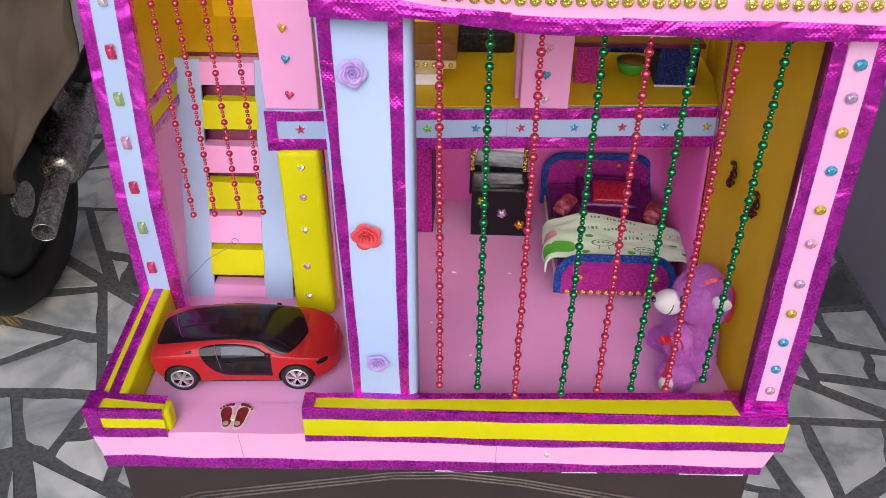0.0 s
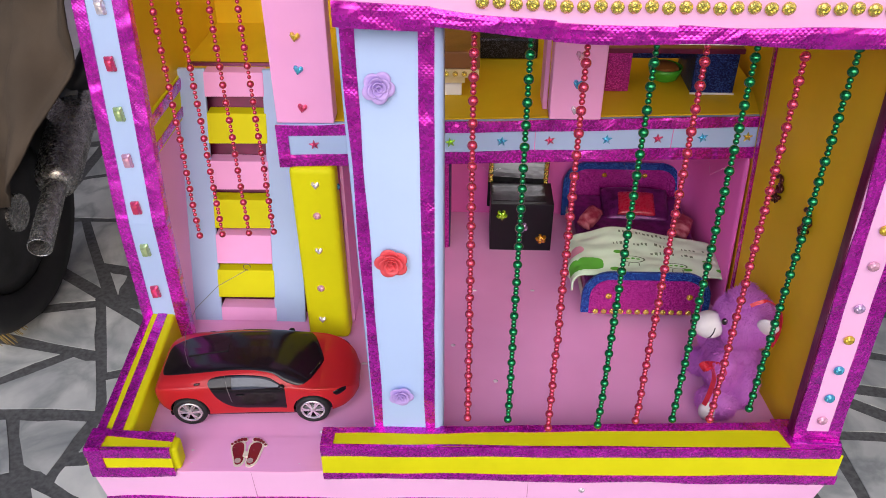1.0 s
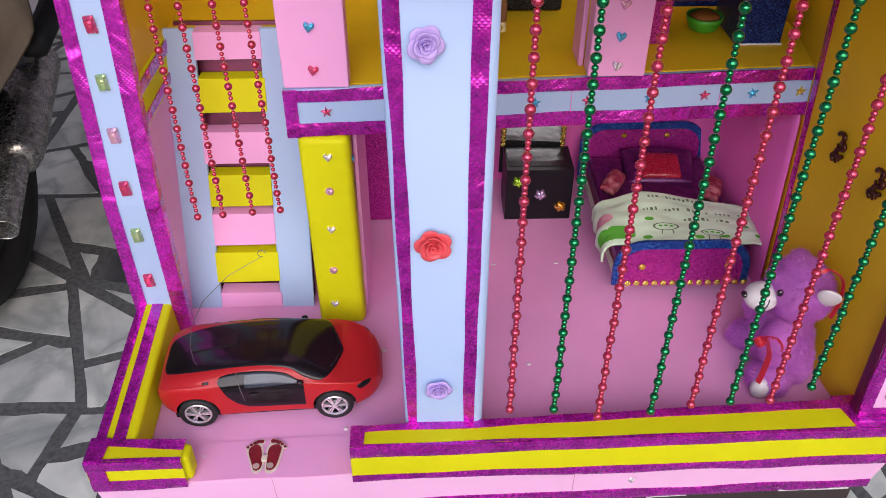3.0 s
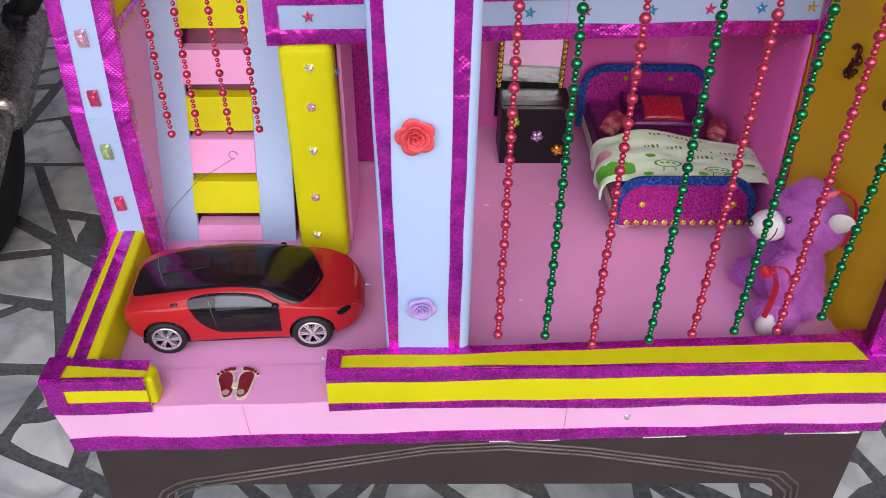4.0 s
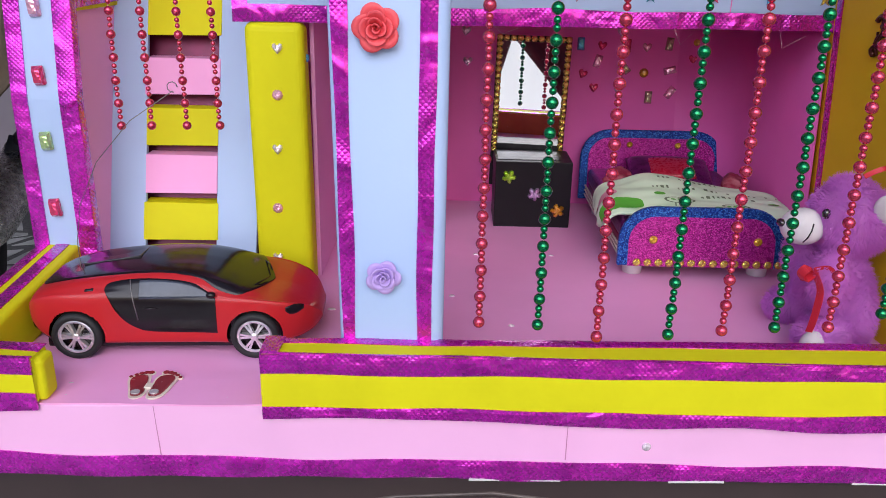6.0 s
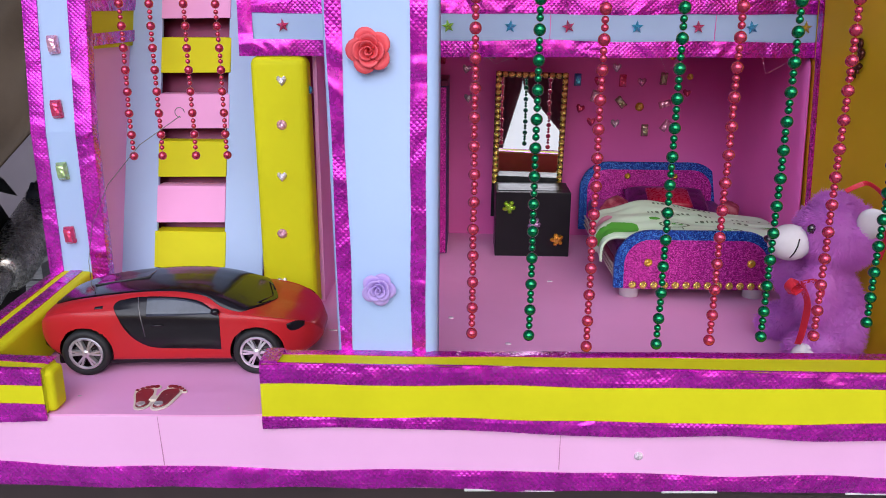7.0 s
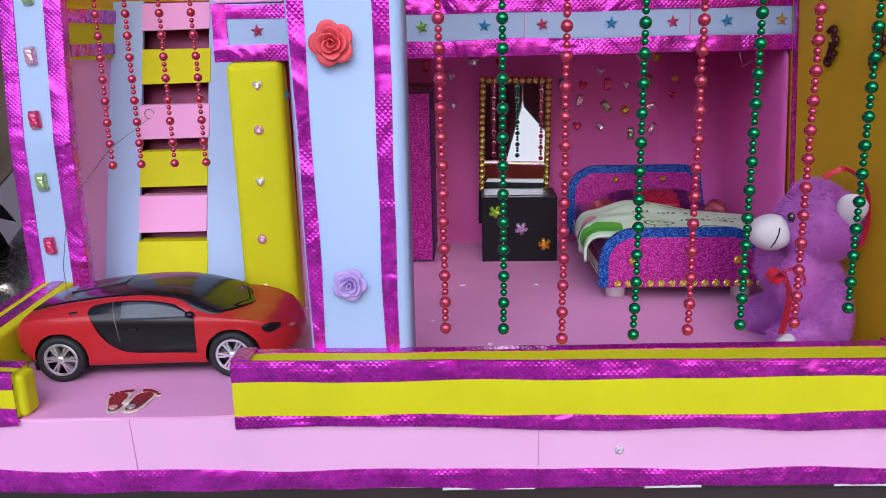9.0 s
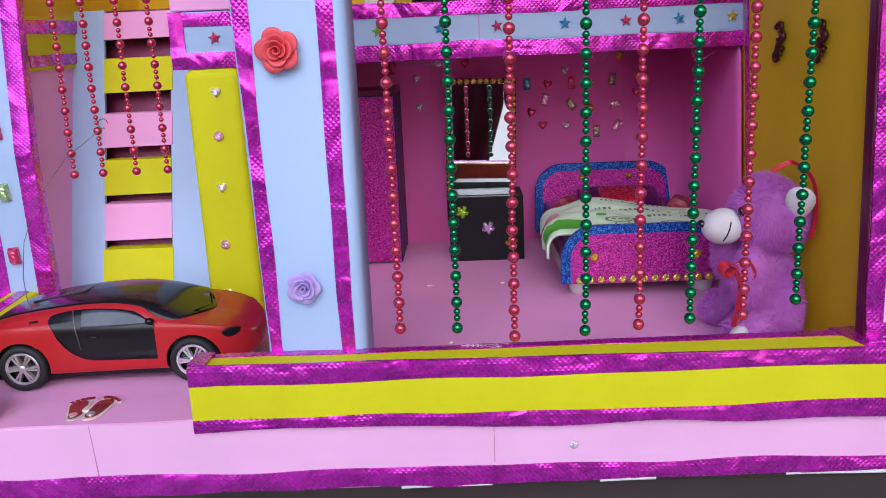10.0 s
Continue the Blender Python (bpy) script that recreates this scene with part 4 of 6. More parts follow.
ROOF_LOW = [(0.030, 0.90), (0.036, 0.85), (0.05, 0.815), (0.13, 0.785), (0.25, 0.765), (0.36, 0.755), (0.52, 0.735), (0.60, 0.700), (0.65, 0.600), (0.70, 0.550), (0.735, 0.570), (0.775, 0.76), (0.80, 0.88), (0.818, 0.96), (0.824, 0.995)]
DOOR_LOW = [(0.280, 0.535), (0.287, 0.46), (0.297, 0.40), (0.312, 0.32), (0.345, 0.225), (0.38, 0.17), (0.41, 0.145), (0.47, 0.135), (0.652, 0.132)]
DOOR_HIGH = [(0.280, 0.565), (0.285, 0.62), (0.30, 0.66), (0.36, 0.69), (0.475, 0.68), (0.575, 0.645), (0.62, 0.56), (0.645, 0.49), (0.652, 0.44)]
GLASS_LOW = [(0.395, 0.42), (0.52, 0.44), (0.640, 0.475)]
GLASS_HIGH = [(0.395, 0.655), (0.475, 0.650), (0.560, 0.620), (0.60, 0.57), (0.640, 0.485)]
LAMP_LOW, LAMP_HIGH = [(0.885, 0.36), (0.900, 0.325), (0.925, 0.345), (0.945, 0.40)], [(0.885, 0.40), (0.900, 0.425), (0.925, 0.485), (0.945, 0.50)]
car_patch("roof_panel", ROOF_LOW, None, 0.030, 0.535, 1, CARBLACK, "black roof and engine cover", nu=50, nv=28, over=True)
car_patch("windscreen", ROOF_LOW, None, 0.528, 0.824, 1, CARBLACK, "black windscreen", lift=0.0010, nu=44, nv=28, over=True)
for sgn in (-1, 1):
    door = car_patch("door", DOOR_LOW, DOOR_HIGH, 0.280, 0.652, -sgn, CARBLACK, "black door panel", nu=60)
    car_patch("side_window", GLASS_LOW, GLASS_HIGH, 0.395, 0.640, -sgn, CARGLASS, "grey side window", lift=0.0014)
    car_patch("headlight", LAMP_LOW, LAMP_HIGH, 0.885, 0.945, -sgn, CARBLACK, "black headlight slot", nu=10, nv=8)
    car_patch("air_scoop", [(0.213, 0.525), (0.243, 0.53)], [(0.213, 0.58), (0.243, 0.59)], 0.213, 0.243, -sgn, CARBLACK, "black air scoop", nu=6, nv=6)
    bm = tube(bmesh.new(), [car_surface(u, v, -sgn, 0.0008) for u, v in ((0.362, 0.675), (0.368, 0.55), (0.375, 0.42), (0.387, 0.25))], 0.0005, 6)
    part("door_seam", bm, WIRE, car, "grey moulded seam", smooth=True)
part("floor_pan", box(-0.113, 0.080, -0.046, 0.046, 0.008, 0.0165, 0.002), CARBLACK, car, "black underside").matrix_basis = CAR
bm = hexa(bmesh.new(), [(-0.127, -0.036, 0.022), (-0.108, -0.0475, 0.014), (-0.108, 0.0475, 0.014), (-0.127, 0.036, 0.022)],
          [(-0.1285, -0.036, 0.031), (-0.108, -0.0495, 0.020), (-0.108, 0.0495, 0.020), (-0.1285, 0.036, 0.031)], 0.001)
part("rear_bumper", bm, CARBLACK, car).matrix_basis = CAR


def car_wheel(hx, sgn):
    bm = bmesh.new()
    n, prof = 40, [(0.0124, 0.0010), (0.0128, -0.0008), (0.0150, -0.0016), (0.0169, -0.0004), (0.0175, 0.0020), (0.0175, 0.0105), (0.0165, 0.0125), (0.0122, 0.0125)]
    rings = [[bm.verts.new((r * math.cos(a), y, r * math.sin(a))) for r, y in prof] for a in (2 * math.pi * i / n for i in range(n))]
    for i in range(n):
        for j in range(len(prof)):
            k = (j + 1) % len(prof)
            bm.faces.new((rings[i][j], rings[(i + 1) % n][j], rings[(i + 1) % n][k], rings[i][k]))
    m = CAR @ pose(hx, sgn * 0.0530, WR) @ Matrix.Diagonal((WR / 0.0175, -sgn, WR / 0.0175, 1))
    bmesh.ops.transform(bm, matrix=m, verts=bm.verts)
    tyre = part("tyre", bm, RUBBER, car, "black rubber tyre", smooth=True)
    bm = bmesh.new()
    for i in range(6):
        for half in (-0.13, 0.13):
            a = 2 * math.pi * i / 6 + half
            c, s = math.cos(a), math.sin(a)
            w0, w1 = 0.0006, 0.0009
            lo = [(r * c - q * s, 0.0, r * s + q * c) for r, q in ((0.0018, -w0), (0.0117, -w1), (0.0117, w1), (0.0018, w0))]
            hexa(bm, [(x, 0.0042, z) for x, _, z in lo], [(x, -0.0010 if k in (0, 3) else 0.0002, z) for k, (x, _, z) in enumerate(lo)])
    tube(bm, [(0, 0.005, 0), (0, -0.0012, 0), (0, -0.0018, 0)], [0.0030, 0.0028, 0.0016], 14)
    got = [(0.0116 * math.cos(2 * math.pi * i / 28), 0.0001, 0.0116 * math.sin(2 * math.pi * i / 28)) for i in range(29)]
    tube(bm, got, 0.0012, 6, False)
    bmesh.ops.transform(bm, matrix=m, verts=bm.verts)
    part("rim", bm, CHROME, tyre, "chrome spoked rim")
    bm = tube(bmesh.new(), [(0, 0.0045, 0), (0, 0.0060, 0)], 0.0124, 24)
    bmesh.ops.transform(bm, matrix=m, verts=bm.verts)
    part("brake_disc", bm, CARBLACK, tyre)


for hx in HUBS:
    for sgn in (-1, 1):
        car_wheel(hx, sgn)
for sgn in (-1, 1):
    bm = bmesh.new()
    ball(bm, (0.0265, sgn * 0.0510, 0.0575), (0.0040, 0.0032, 0.0030), 12, 8)
    tube(bm, [(0.0285, sgn * 0.0475, 0.0545), (0.027, sgn * 0.0505, 0.0570)], 0.0010, 6)
    part("wing_mirror", bm, CARBLACK, car, smooth=True).matrix_basis = CAR
    bm = tube(bmesh.new(), [(-0.029, sgn * 0.0505, 0.0455), (-0.027, sgn * 0.0525, 0.0458), (-0.020, sgn * 0.0525, 0.0458), (-0.018, sgn * 0.0505, 0.0455)], 0.0009, 8)
    part("door_handle", bm, CARBLACK, car, smooth=True).matrix_basis = CAR
    bm = tube(bmesh.new(), [(0.058, sgn * 0.030, 0.0575), (0.064, sgn * 0.020, 0.0580), (0.068, sgn * 0.008, 0.0570)], 0.0007, 6)
    part("wiper", bm, CARBLACK, car, smooth=True).matrix_basis = CAR
bm = hexa(bmesh.new(), [(-0.090, -0.005, 0.0650), (-0.042, -0.005, 0.0725), (-0.042, 0.028, 0.0695), (-0.090, 0.026, 0.0615)],
          [(-0.092, -0.005, 0.0672), (-0.042, -0.005, 0.0752), (-0.042, 0.028, 0.0725), (-0.092, 0.026, 0.0640)], 0.0008)
part("spoiler", bm, CARBLACK, car, "raised black rear spoiler").matrix_basis = CAR
bm = tube(bmesh.new(), [(-0.304, 0.779, 0.6200), (-0.309, 0.777, 0.632), (-0.308, 0.775, 0.656), (-0.300, 0.772, 0.688), (-0.281, 0.769, 0.725), (-0.250, 0.767, 0.759), (-0.214, 0.766, 0.783)], 0.00035, 6)
tube(bm, [(-0.214 + 0.004 * math.cos(a), 0.766, 0.786 + 0.004 * math.sin(a)) for a in (0.7 * k for k in range(8))], 0.0004, 6)
part("aerial_wire", bm, WIRE, car, "thin curled grey aerial wire", smooth=True)

# ---- footprint sticker on the base ----
STICKRED = material("dark_red_enamel", (0.22, 0.012, 0.025), 0.25, vary=0.1, bump=0, coat=0.5)
STICKGOLD = material("pale_gold_sticker_border", (0.85, 0.76, 0.64), 0.35, metal=0.15, vary=0.08, bump=0)
stick = empty("footprint_sticker", (-0.232, 0.706, F), "red and gold footprint sticker on the pink base", "sticker")
for sgn in (-1, 1):
    m = pose(-0.232 + sgn * 0.0090, 0.7035, F + 0.0016, 0, 0, sgn * -9) @ Matrix.Diagonal((1.08, 1.06, 1, 1))
    pts = [((0.0075 - 0.0020 * math.cos(2 * t - 0.6) + 0.0016 * math.sin(t)) * math.cos(t), 0.0165 * math.sin(t)) for t in (2 * math.pi * i / 28 for i in range(28))]
    toes = [(sgn * (-0.0058 + 0.0034 * k), 0.0195 + 0.0006 * math.sin(k) - 0.0004 * k * k * 0.7, 0.0025 - 0.00024 * k) for k in range(5)]

    def flat(outline, z0, z1):
        bm = bmesh.new()
        lo = [bm.verts.new(m @ Vector((x, y, z0))) for x, y in outline]
        hi = [bm.verts.new(m @ Vector((x, y, z1))) for x, y in outline]
        bm.faces.new(hi)
        bm.faces.new(list(reversed(lo)))
        for i in range(len(outline)):
            k = (i + 1) % len(outline)
            bm.faces.new((lo[i], lo[k], hi[k], hi[i]))
        return bm
    lift = 0.0003 * sgn
    part("border", flat([(x * 1.28, y * 1.13 + 0.0004) for x, y in pts], 0.0002, 0.0012 + lift), STICKGOLD, stick)
    part("sole", flat([(x * 0.98, y * 0.95) for x, y in pts], 0.0012, 0.0020 + lift), STICKRED, stick)
    for k, (x, y, r) in enumerate(toes):
        ring = [(x + r * 1.35 * math.cos(a), y + r * 1.35 * math.sin(a)) for a in (2 * math.pi * q / 12 for q in range(12))]
        part("toe_border", flat(ring, 0.0002, 0.0011 + lift + 0.00005 * k), STICKGOLD, stick)
        part("toe", flat([(x + (a - x) * 0.7, y + (c - y) * 0.7) for a, c in ring], 0.0011, 0.0018 + lift), STICKRED, stick)
    part("heel", flat([(0.0034 * math.cos(a), -0.0105 + 0.0032 * math.sin(a)) for a in (2 * math.pi * q / 14 for q in range(14))], 0.0018, 0.0028 + lift), GEMS["clear"], stick)
part("centre_mark", box(-0.2350, -0.2290, 0.6985, 0.7060, F + 0.0020, F + 0.0044, 0.0004), STICKGOLD, stick)

# ---- bed ----
bed = empty("toy_bed", (0.27, 1.09, F), "glitter toy bed with blue-edged boards and a printed blanket over it", "bed")
BED = {"foot": (0.180, 0.356, 0.957, 0.577, 0.641), "head": (0.174, 0.364, 1.208, 0.577, 0.671)}


def board(key, lean_back):
    x0, x1, y, z0, z1 = BED[key]
    w, h = x1 - x0, z1 - z0

    def outline(inset):
        r = 0.038 - inset
        pts = [(x0 + inset, z0), (x1 - inset, z0)]
        pts += [(x1 - inset - r + r * math.cos(a), z1 - inset - r + r * math.sin(a)) for a in (math.pi / 2 * i / 8 for i in range(9))]
        pts += [(x0 + inset + r - r * math.sin(a), z1 - inset - r + r * math.cos(a)) for a in (math.pi / 2 * i / 8 for i in range(9))]
        return pts
    m = pose(0, y, z0, lean_back, 0, 0) @ pose(0, 0, -z0)
    b = part(key + "board", plate(outline(0), 0.006, m, 0.0008), BLUEGLIT, bed, "blue glitter edged board")
    part("panel", plate(outline(0.0105), 0.002, m @ pose(0, -0.0016, 0)), PINKGLIT, b, "magenta glitter panel")
    return m


board("foot", -7)
board("head", -6)
for x in (0.216, 0.3265):
    gem(bed, "round", "gold", (x, 0.9585, 0.606), 0.0095)
for i in range(14):
    gem(bed, "round", "goldstone", (0.2000 + i * 0.0116, 0.9555, 0.5815), 0.0088)
for x in (0.238, 0.302):
    gem(bed, "round", "gold", (x, 1.2125, 0.652), 0.0085)
for x in (0.2025, 0.340):
    for y in (0.984, 1.195):
        part("leg", tube(bmesh.new(), [(x, y, F), (x, y, 0.578)], [0.0105, 0.0112], 18), WHITEBOARD, bed, "white cap leg", smooth=True)
MATTRESS = material("maroon_satin", (0.30, 0.02, 0.09), 0.35, vary=0.15, scale=60, bump=0.15)
part("bed_frame", box(0.186, 0.354, 0.963, 1.204, 0.577, 0.600, 0.002), MATTRESS, bed, "dark maroon bed frame")
PURPLE = material("purple_sequin_satin", (0.15, 0.016, 0.14), 0.3, metal=0.3, vary=0.3, scale=90, bump=0.3, bump_scale=500)
part("mattress", box(0.184, 0.356, 0.971, 1.203, 0.600, 0.622, 0.006), PURPLE, bed, "purple satin mattress")
for k in range(3):
    part("gold_cord", tube(bmesh.new(), [(0.185, 0.966, 0.582 + 0.005 * k), (0.1825, 1.08, 0.584 + 0.005 * k), (0.181, 1.20, 0.586 + 0.006 * k)], 0.0013, 6), STICKGOLD, bed, "gold cord along the frame")


def cushion(name, m, size, mat, label, knot=0.0):
    """A stuffed cushion, thin at its seams and creased."""
    bm = bmesh.new()
    n = 18
    top, bot = {}, {}
    for i in range(n + 1):
        for j in range(n + 1):
            s, t = 2 * i / n - 1, 2 * j / n - 1
            puff = (max(0, 1 - s ** 4) * max(0, 1 - t ** 4)) ** 0.5
            wr = 0.10 * noise.noise((s * 3 + size[0] * 90, t * 3, m.translation.x * 30))
            pinch = 1 - knot * math.exp(-((abs(s) - 0.75) / 0.12) ** 2)
            for d, sg in ((top, 1), (bot, -1)):
                if sg < 0 and (i in (0, n) or j in (0, n)):
                    d[i, j] = top[i, j]
                    continue
                d[i, j] = bm.verts.new(m @ Vector((s * size[0], t * size[1] * pinch, sg * size[2] * (puff + wr * puff) * pinch)))
    for i in range(n):
        for j in range(n):
            bm.faces.new((top[i, j], top[i + 1, j], top[i + 1, j + 1], top[i, j + 1]))
            bm.faces.new((bot[i, j], bot[i, j + 1], bot[i + 1, j + 1], bot[i + 1, j]))
    return solid(name, bm, mat, label, "cushion", "cushions on the toy bed", smooth=True)


REDSATIN = material("red_satin", (0.42, 0.016, 0.04), 0.28, vary=0.1, scale=40, bump=0.1)
REDPRINT = material("red_white_printed_cotton", (0.27, 0.02, 0.045), 0.6, second=(0.46, 0.15, 0.17), scale=110, bump=0.15)
cushion("cushion", pose(0.281, 1.162, 0.6265, 16, 0, -3), (0.052, 0.036, 0.012), PURPLE, "purple satin cushion leaning on the headboard")
cushion("cushion", pose(0.281, 1.155, 0.6345, 16, 0, -3), (0.029, 0.024, 0.007), REDSATIN, "red satin patch cushion in front of the purple one")
cushion("bolster", pose(0.207, 1.122, 0.6285, 20, 0, 60), (0.026, 0.0130, 0.0125), REDPRINT, "red printed candy-shaped bolster with tied ends", 0.5)
cushion("bolster", pose(0.342, 1.102, 0.6285, 20, 0, 70), (0.026, 0.0130, 0.0125), REDPRINT, "red printed candy-shaped bolster against the wall", 0.5)

CLOTH = material("pale_green_flannel", (0.63, 0.82, 0.58), 0.85, vary=0.05, scale=25, bump=0.3, bump_scale=900)
blanket = empty("blanket", (0.26, 1.03, 0.62), "crumpled pale green printed blanket spread over the bed", "blanket")


def blanket_pt(s, t):
    """A place on the blanket: s across the bed from the hanging hem, t from the footboard towards the pillows."""
    u = s * 0.245 - 0.040
    y = 0.9755 + t * 0.078 + 0.008 * noise.noise((s * 3.1, 7.0, 0)) * t + 0.010 * math.sin(s * 3.3) * t - 0.012 * max(0, s - 0.6) * t
    z = 0.6325 + t * (0.008 + 0.011 * math.exp(-((s - 0.36) / 0.17) ** 2) - 0.008 * max(0, s - 0.55)) - 0.006 * max(0, 0.25 - t)
    z += 0.0040 * noise.noise((s * 3.0, t * 2.2, 4.0)) + 0.0018 * noise.noise((s * 8, t * 7, 2.0)) - 0.004 * max(0, s - 0.6)
    z = max(z, 0.6255)
    x = 0.184 + u
    if u < 0:
        th = min(-u / 0.018, math.pi / 2)
        x = 0.184 - 0.018 * math.sin(th) - 0.004 * noise.noise((t * 4, 2.0, 0)) * th
        z -= 0.018 * (1 - math.cos(th)) + max(0.0, -u - 0.018 * math.pi / 2)
    elif u > 0.176:
        z -= (u - 0.176) ** 2 * 12
        x -= (u - 0.176) * 0.25
    return Vector((x, y, z))


bm = bmesh.new()
N = 56
g = {(i, j): bm.verts.new(blanket_pt(i / N, j / N)) for i in range(N + 1) for j in range(N + 1)}
for i in range(N):
    for j in range(N):
        bm.faces.new((g[i, j], g[i + 1, j], g[i + 1, j + 1], g[i, j + 1]))
bmesh.ops.recalc_face_normals(bm, faces=bm.faces)
bmesh.ops.solidify(bm, geom=bm.faces[:], thickness=0.0030)
part("sheet", bm, CLOTH, blanket, smooth=True)
PRINTS = {"green": material("green_print", (0.10, 0.42, 0.03), 0.85, bump=0.2), "dark": material("dark_green_print", (0.15, 0.22, 0.12), 0.85, bump=0.2),
          "pink": material("pink_print", (0.75, 0.35, 0.42), 0.85, bump=0.2)}


def printed(pts, mat, lift=0.0011):
    """A printed shape that follows the blanket; pts in its own s and t."""
    bm = bmesh.new()
    cs, ct = sum(p[0] for p in pts) / len(pts), sum(p[1] for p in pts) / len(pts)
    rings = []
    for k in (0.0, 0.35, 0.7, 1.0):
        row = []
        for s, t in pts:
            a, b = cs + (s - cs) * k, ct + (t - ct) * k
            p = blanket_pt(a, b)
            up = (blanket_pt(a + 0.004, b) - p).cross(blanket_pt(a, b + 0.01) - p).normalized()
            row.append(bm.verts.new(p + up * lift))
        rings.append(row)
    n = len(pts)
    for a, b in zip(rings, rings[1:]):
        for i in range(n):
            bm.faces.new((a[i], a[(i + 1) % n], b[(i + 1) % n], b[i]))
    bmesh.ops.remove_doubles(bm, verts=bm.verts, dist=1e-6)
    part("print", bm, PRINTS[mat], blanket, smooth=True)


def oval(s, t, a, b, n=16):
    return [(s + a * math.cos(2 * math.pi * i / n), t + b * math.sin(2 * math.pi * i / n)) for i in range(n)]


printed([(0.155 + 0.115 * math.copysign(abs(math.cos(a)) ** 0.55, math.cos(a)), 0.20 + 0.12 * math.copysign(abs(math.sin(a)) ** 0.55, math.sin(a))) for a in (2 * math.pi * i / 24 for i in range(24))], "green")
printed(oval(0.10, 0.52, 0.07, 0.12), "pink")
for s, t in ((0.33, 0.10), (0.36, 0.45), (0.86, 0.35), (0.60, 0.08), (0.74, 0.12), (0.93, 0.15)):
    printed(oval(s, t, 0.027, 0.033, 10), "green")
for s, t, k in ((0.44, 0.30, 1.0), (0.68, 0.20, 0.9)):
    for i in range(14):
        a0, a1 = 2 * math.pi * i / 14, 2 * math.pi * (i + 1) / 14
        printed([(s + r * k * math.cos(a), t + r * 1.0 * k * math.sin(a)) for a, r in ((a0, 0.072), (a1, 0.072), (a1, 0.060), (a0, 0.060))], "dark")
    for ds, dt in ((-0.03, 0.01), (0.0, 0.02), (0.03, 0.01)):
        printed(oval(s + ds, t + dt, 0.012, 0.016, 8), "green")
    printed([(s - 0.028, t - 0.07), (s - 0.022, t - 0.07), (s - 0.028, t - 0.15), (s - 0.034, t - 0.15)], "dark")
    printed([(s + 0.028, t - 0.07), (s + 0.034, t - 0.07), (s + 0.034, t - 0.15), (s + 0.028, t - 0.15)], "dark")
for row, (t, s0, s1) in enumerate(((0.86, 0.38, 0.66), (0.62, 0.34, 0.92), (0.44, 0.55, 0.80))):
    s = s0
    while s < s1:
        w = 0.006 + 0.012 * rnd.random()
        h, dt = 0.030 + 0.030 * rnd.random(), 0.02 * rnd.random()
        printed([(s, t + dt), (s + w, t + dt - 0.01), (s + w, t + dt + h), (s, t + dt + h)], "dark")
        s += w + 0.012 + (0.03 if rnd.random() < 0.25 else 0)

# ---- dressing table and mirror ----
dress = empty("dressing_table", (0.105, 1.17, F), "black paper dressing table with a gold-studded mirror", "dressing table")
DX0, DX1, DY0, DY1, DZ = 0.056, 0.152, 1.130, 1.196, 0.645
part("cabinet", box(DX0, DX1, DY0, DY1, F, DZ, 0.0008), BLACK, dress)
FOILTOP = material("crinkled_silver_foil", (0.035, 0.035, 0.04), 0.34, metal=0.6, vary=0.25, scale=80, bump=0.7, bump_scale=90)
part("foil_top", strip((DX0 + 0.003, DY0 + 0.010, DZ), (DX1 - 0.012, DY0 + 0.010, DZ), (0, 0.052, 0), (0, 0, 1), seed=90, crumple=0.002, wave=0), FOILTOP, dress, "crinkled silver foil top")
for x, z, c in ((0.073, 0.626, "lime"), (0.106, 0.604, "lilac"), (0.136, 0.583, "orange")):
    gem(dress, "flower", c, (x, DY0 - 0.0002, z), 0.0185, rnd.uniform(0, 60))
MIRROR = bpy.data.materials.new("mirror_glass")
MIRROR.use_nodes = True
mb = MIRROR.node_tree.nodes["Principled BSDF"]
mb.inputs["Base Color"].default_value, mb.inputs["Metallic"].default_value, mb.inputs["Roughness"].default_value = (0.86, 0.87, 0.88, 1), 1.0, 0.015
MM = pose(0.099, 1.2015, 0.594, 0.25, 1.0, -3.5)
part("mirror_board", box(-0.0475, 0.0475, 0, 0.004, 0, 0.197, 0.0006), BLACK, dress, "black mirror board").matrix_basis = MM
glass = part("mirror", box(-0.040, 0.040, -0.0008, 0.001, 0.046, 0.190), MIRROR, dress, "mirror glass")
glass.matrix_basis = MM
part("foil_strip", box(-0.040, 0.040, -0.0012, 0.0002, 0.046, 0.058), FOILTOP, dress, "crinkled silver foil strip").matrix_basis = MM
for k in range(19):
    for sg in (-1, 1):
        p = MM @ Vector((sg * 0.0435, -0.0006, 0.050 + k * 0.0080))
        gem(dress, "round", "goldstone", tuple(p), 0.0086)
for k in range(9):
    p = MM @ Vector((-0.035 + k * 0.00875, -0.0006, 0.1935))
    gem(dress, "round", "goldstone", tuple(p), 0.0086)

# ---- wardrobe ----
ward = empty("toy_wardrobe", (-0.08, 1.18, F), "magenta glitter toy wardrobe with dark blue edges", "wardrobe")
NAVY = material("dark_blue_card", (0.015, 0.02, 0.10), 0.45, vary=0.1, bump=0.05)
part("body", box(-0.144, -0.007, 1.132, 1.236, F + 0.002, 0.778, 0.001), NAVY, ward)
part("door", box(-0.142, -0.0765, 1.1285, 1.1315, F + 0.004, 0.7765), PINKGLIT, ward, "magenta glitter door")
part("door", box(-0.0755, -0.0085, 1.1285, 1.1315, F + 0.004, 0.7765), PINKGLIT, ward, "magenta glitter door")
part("top_board", box(-0.146, -0.0065, 1.130, 1.236, 0.7782, 0.7845), MAROON, ward, "dark maroon foil top")

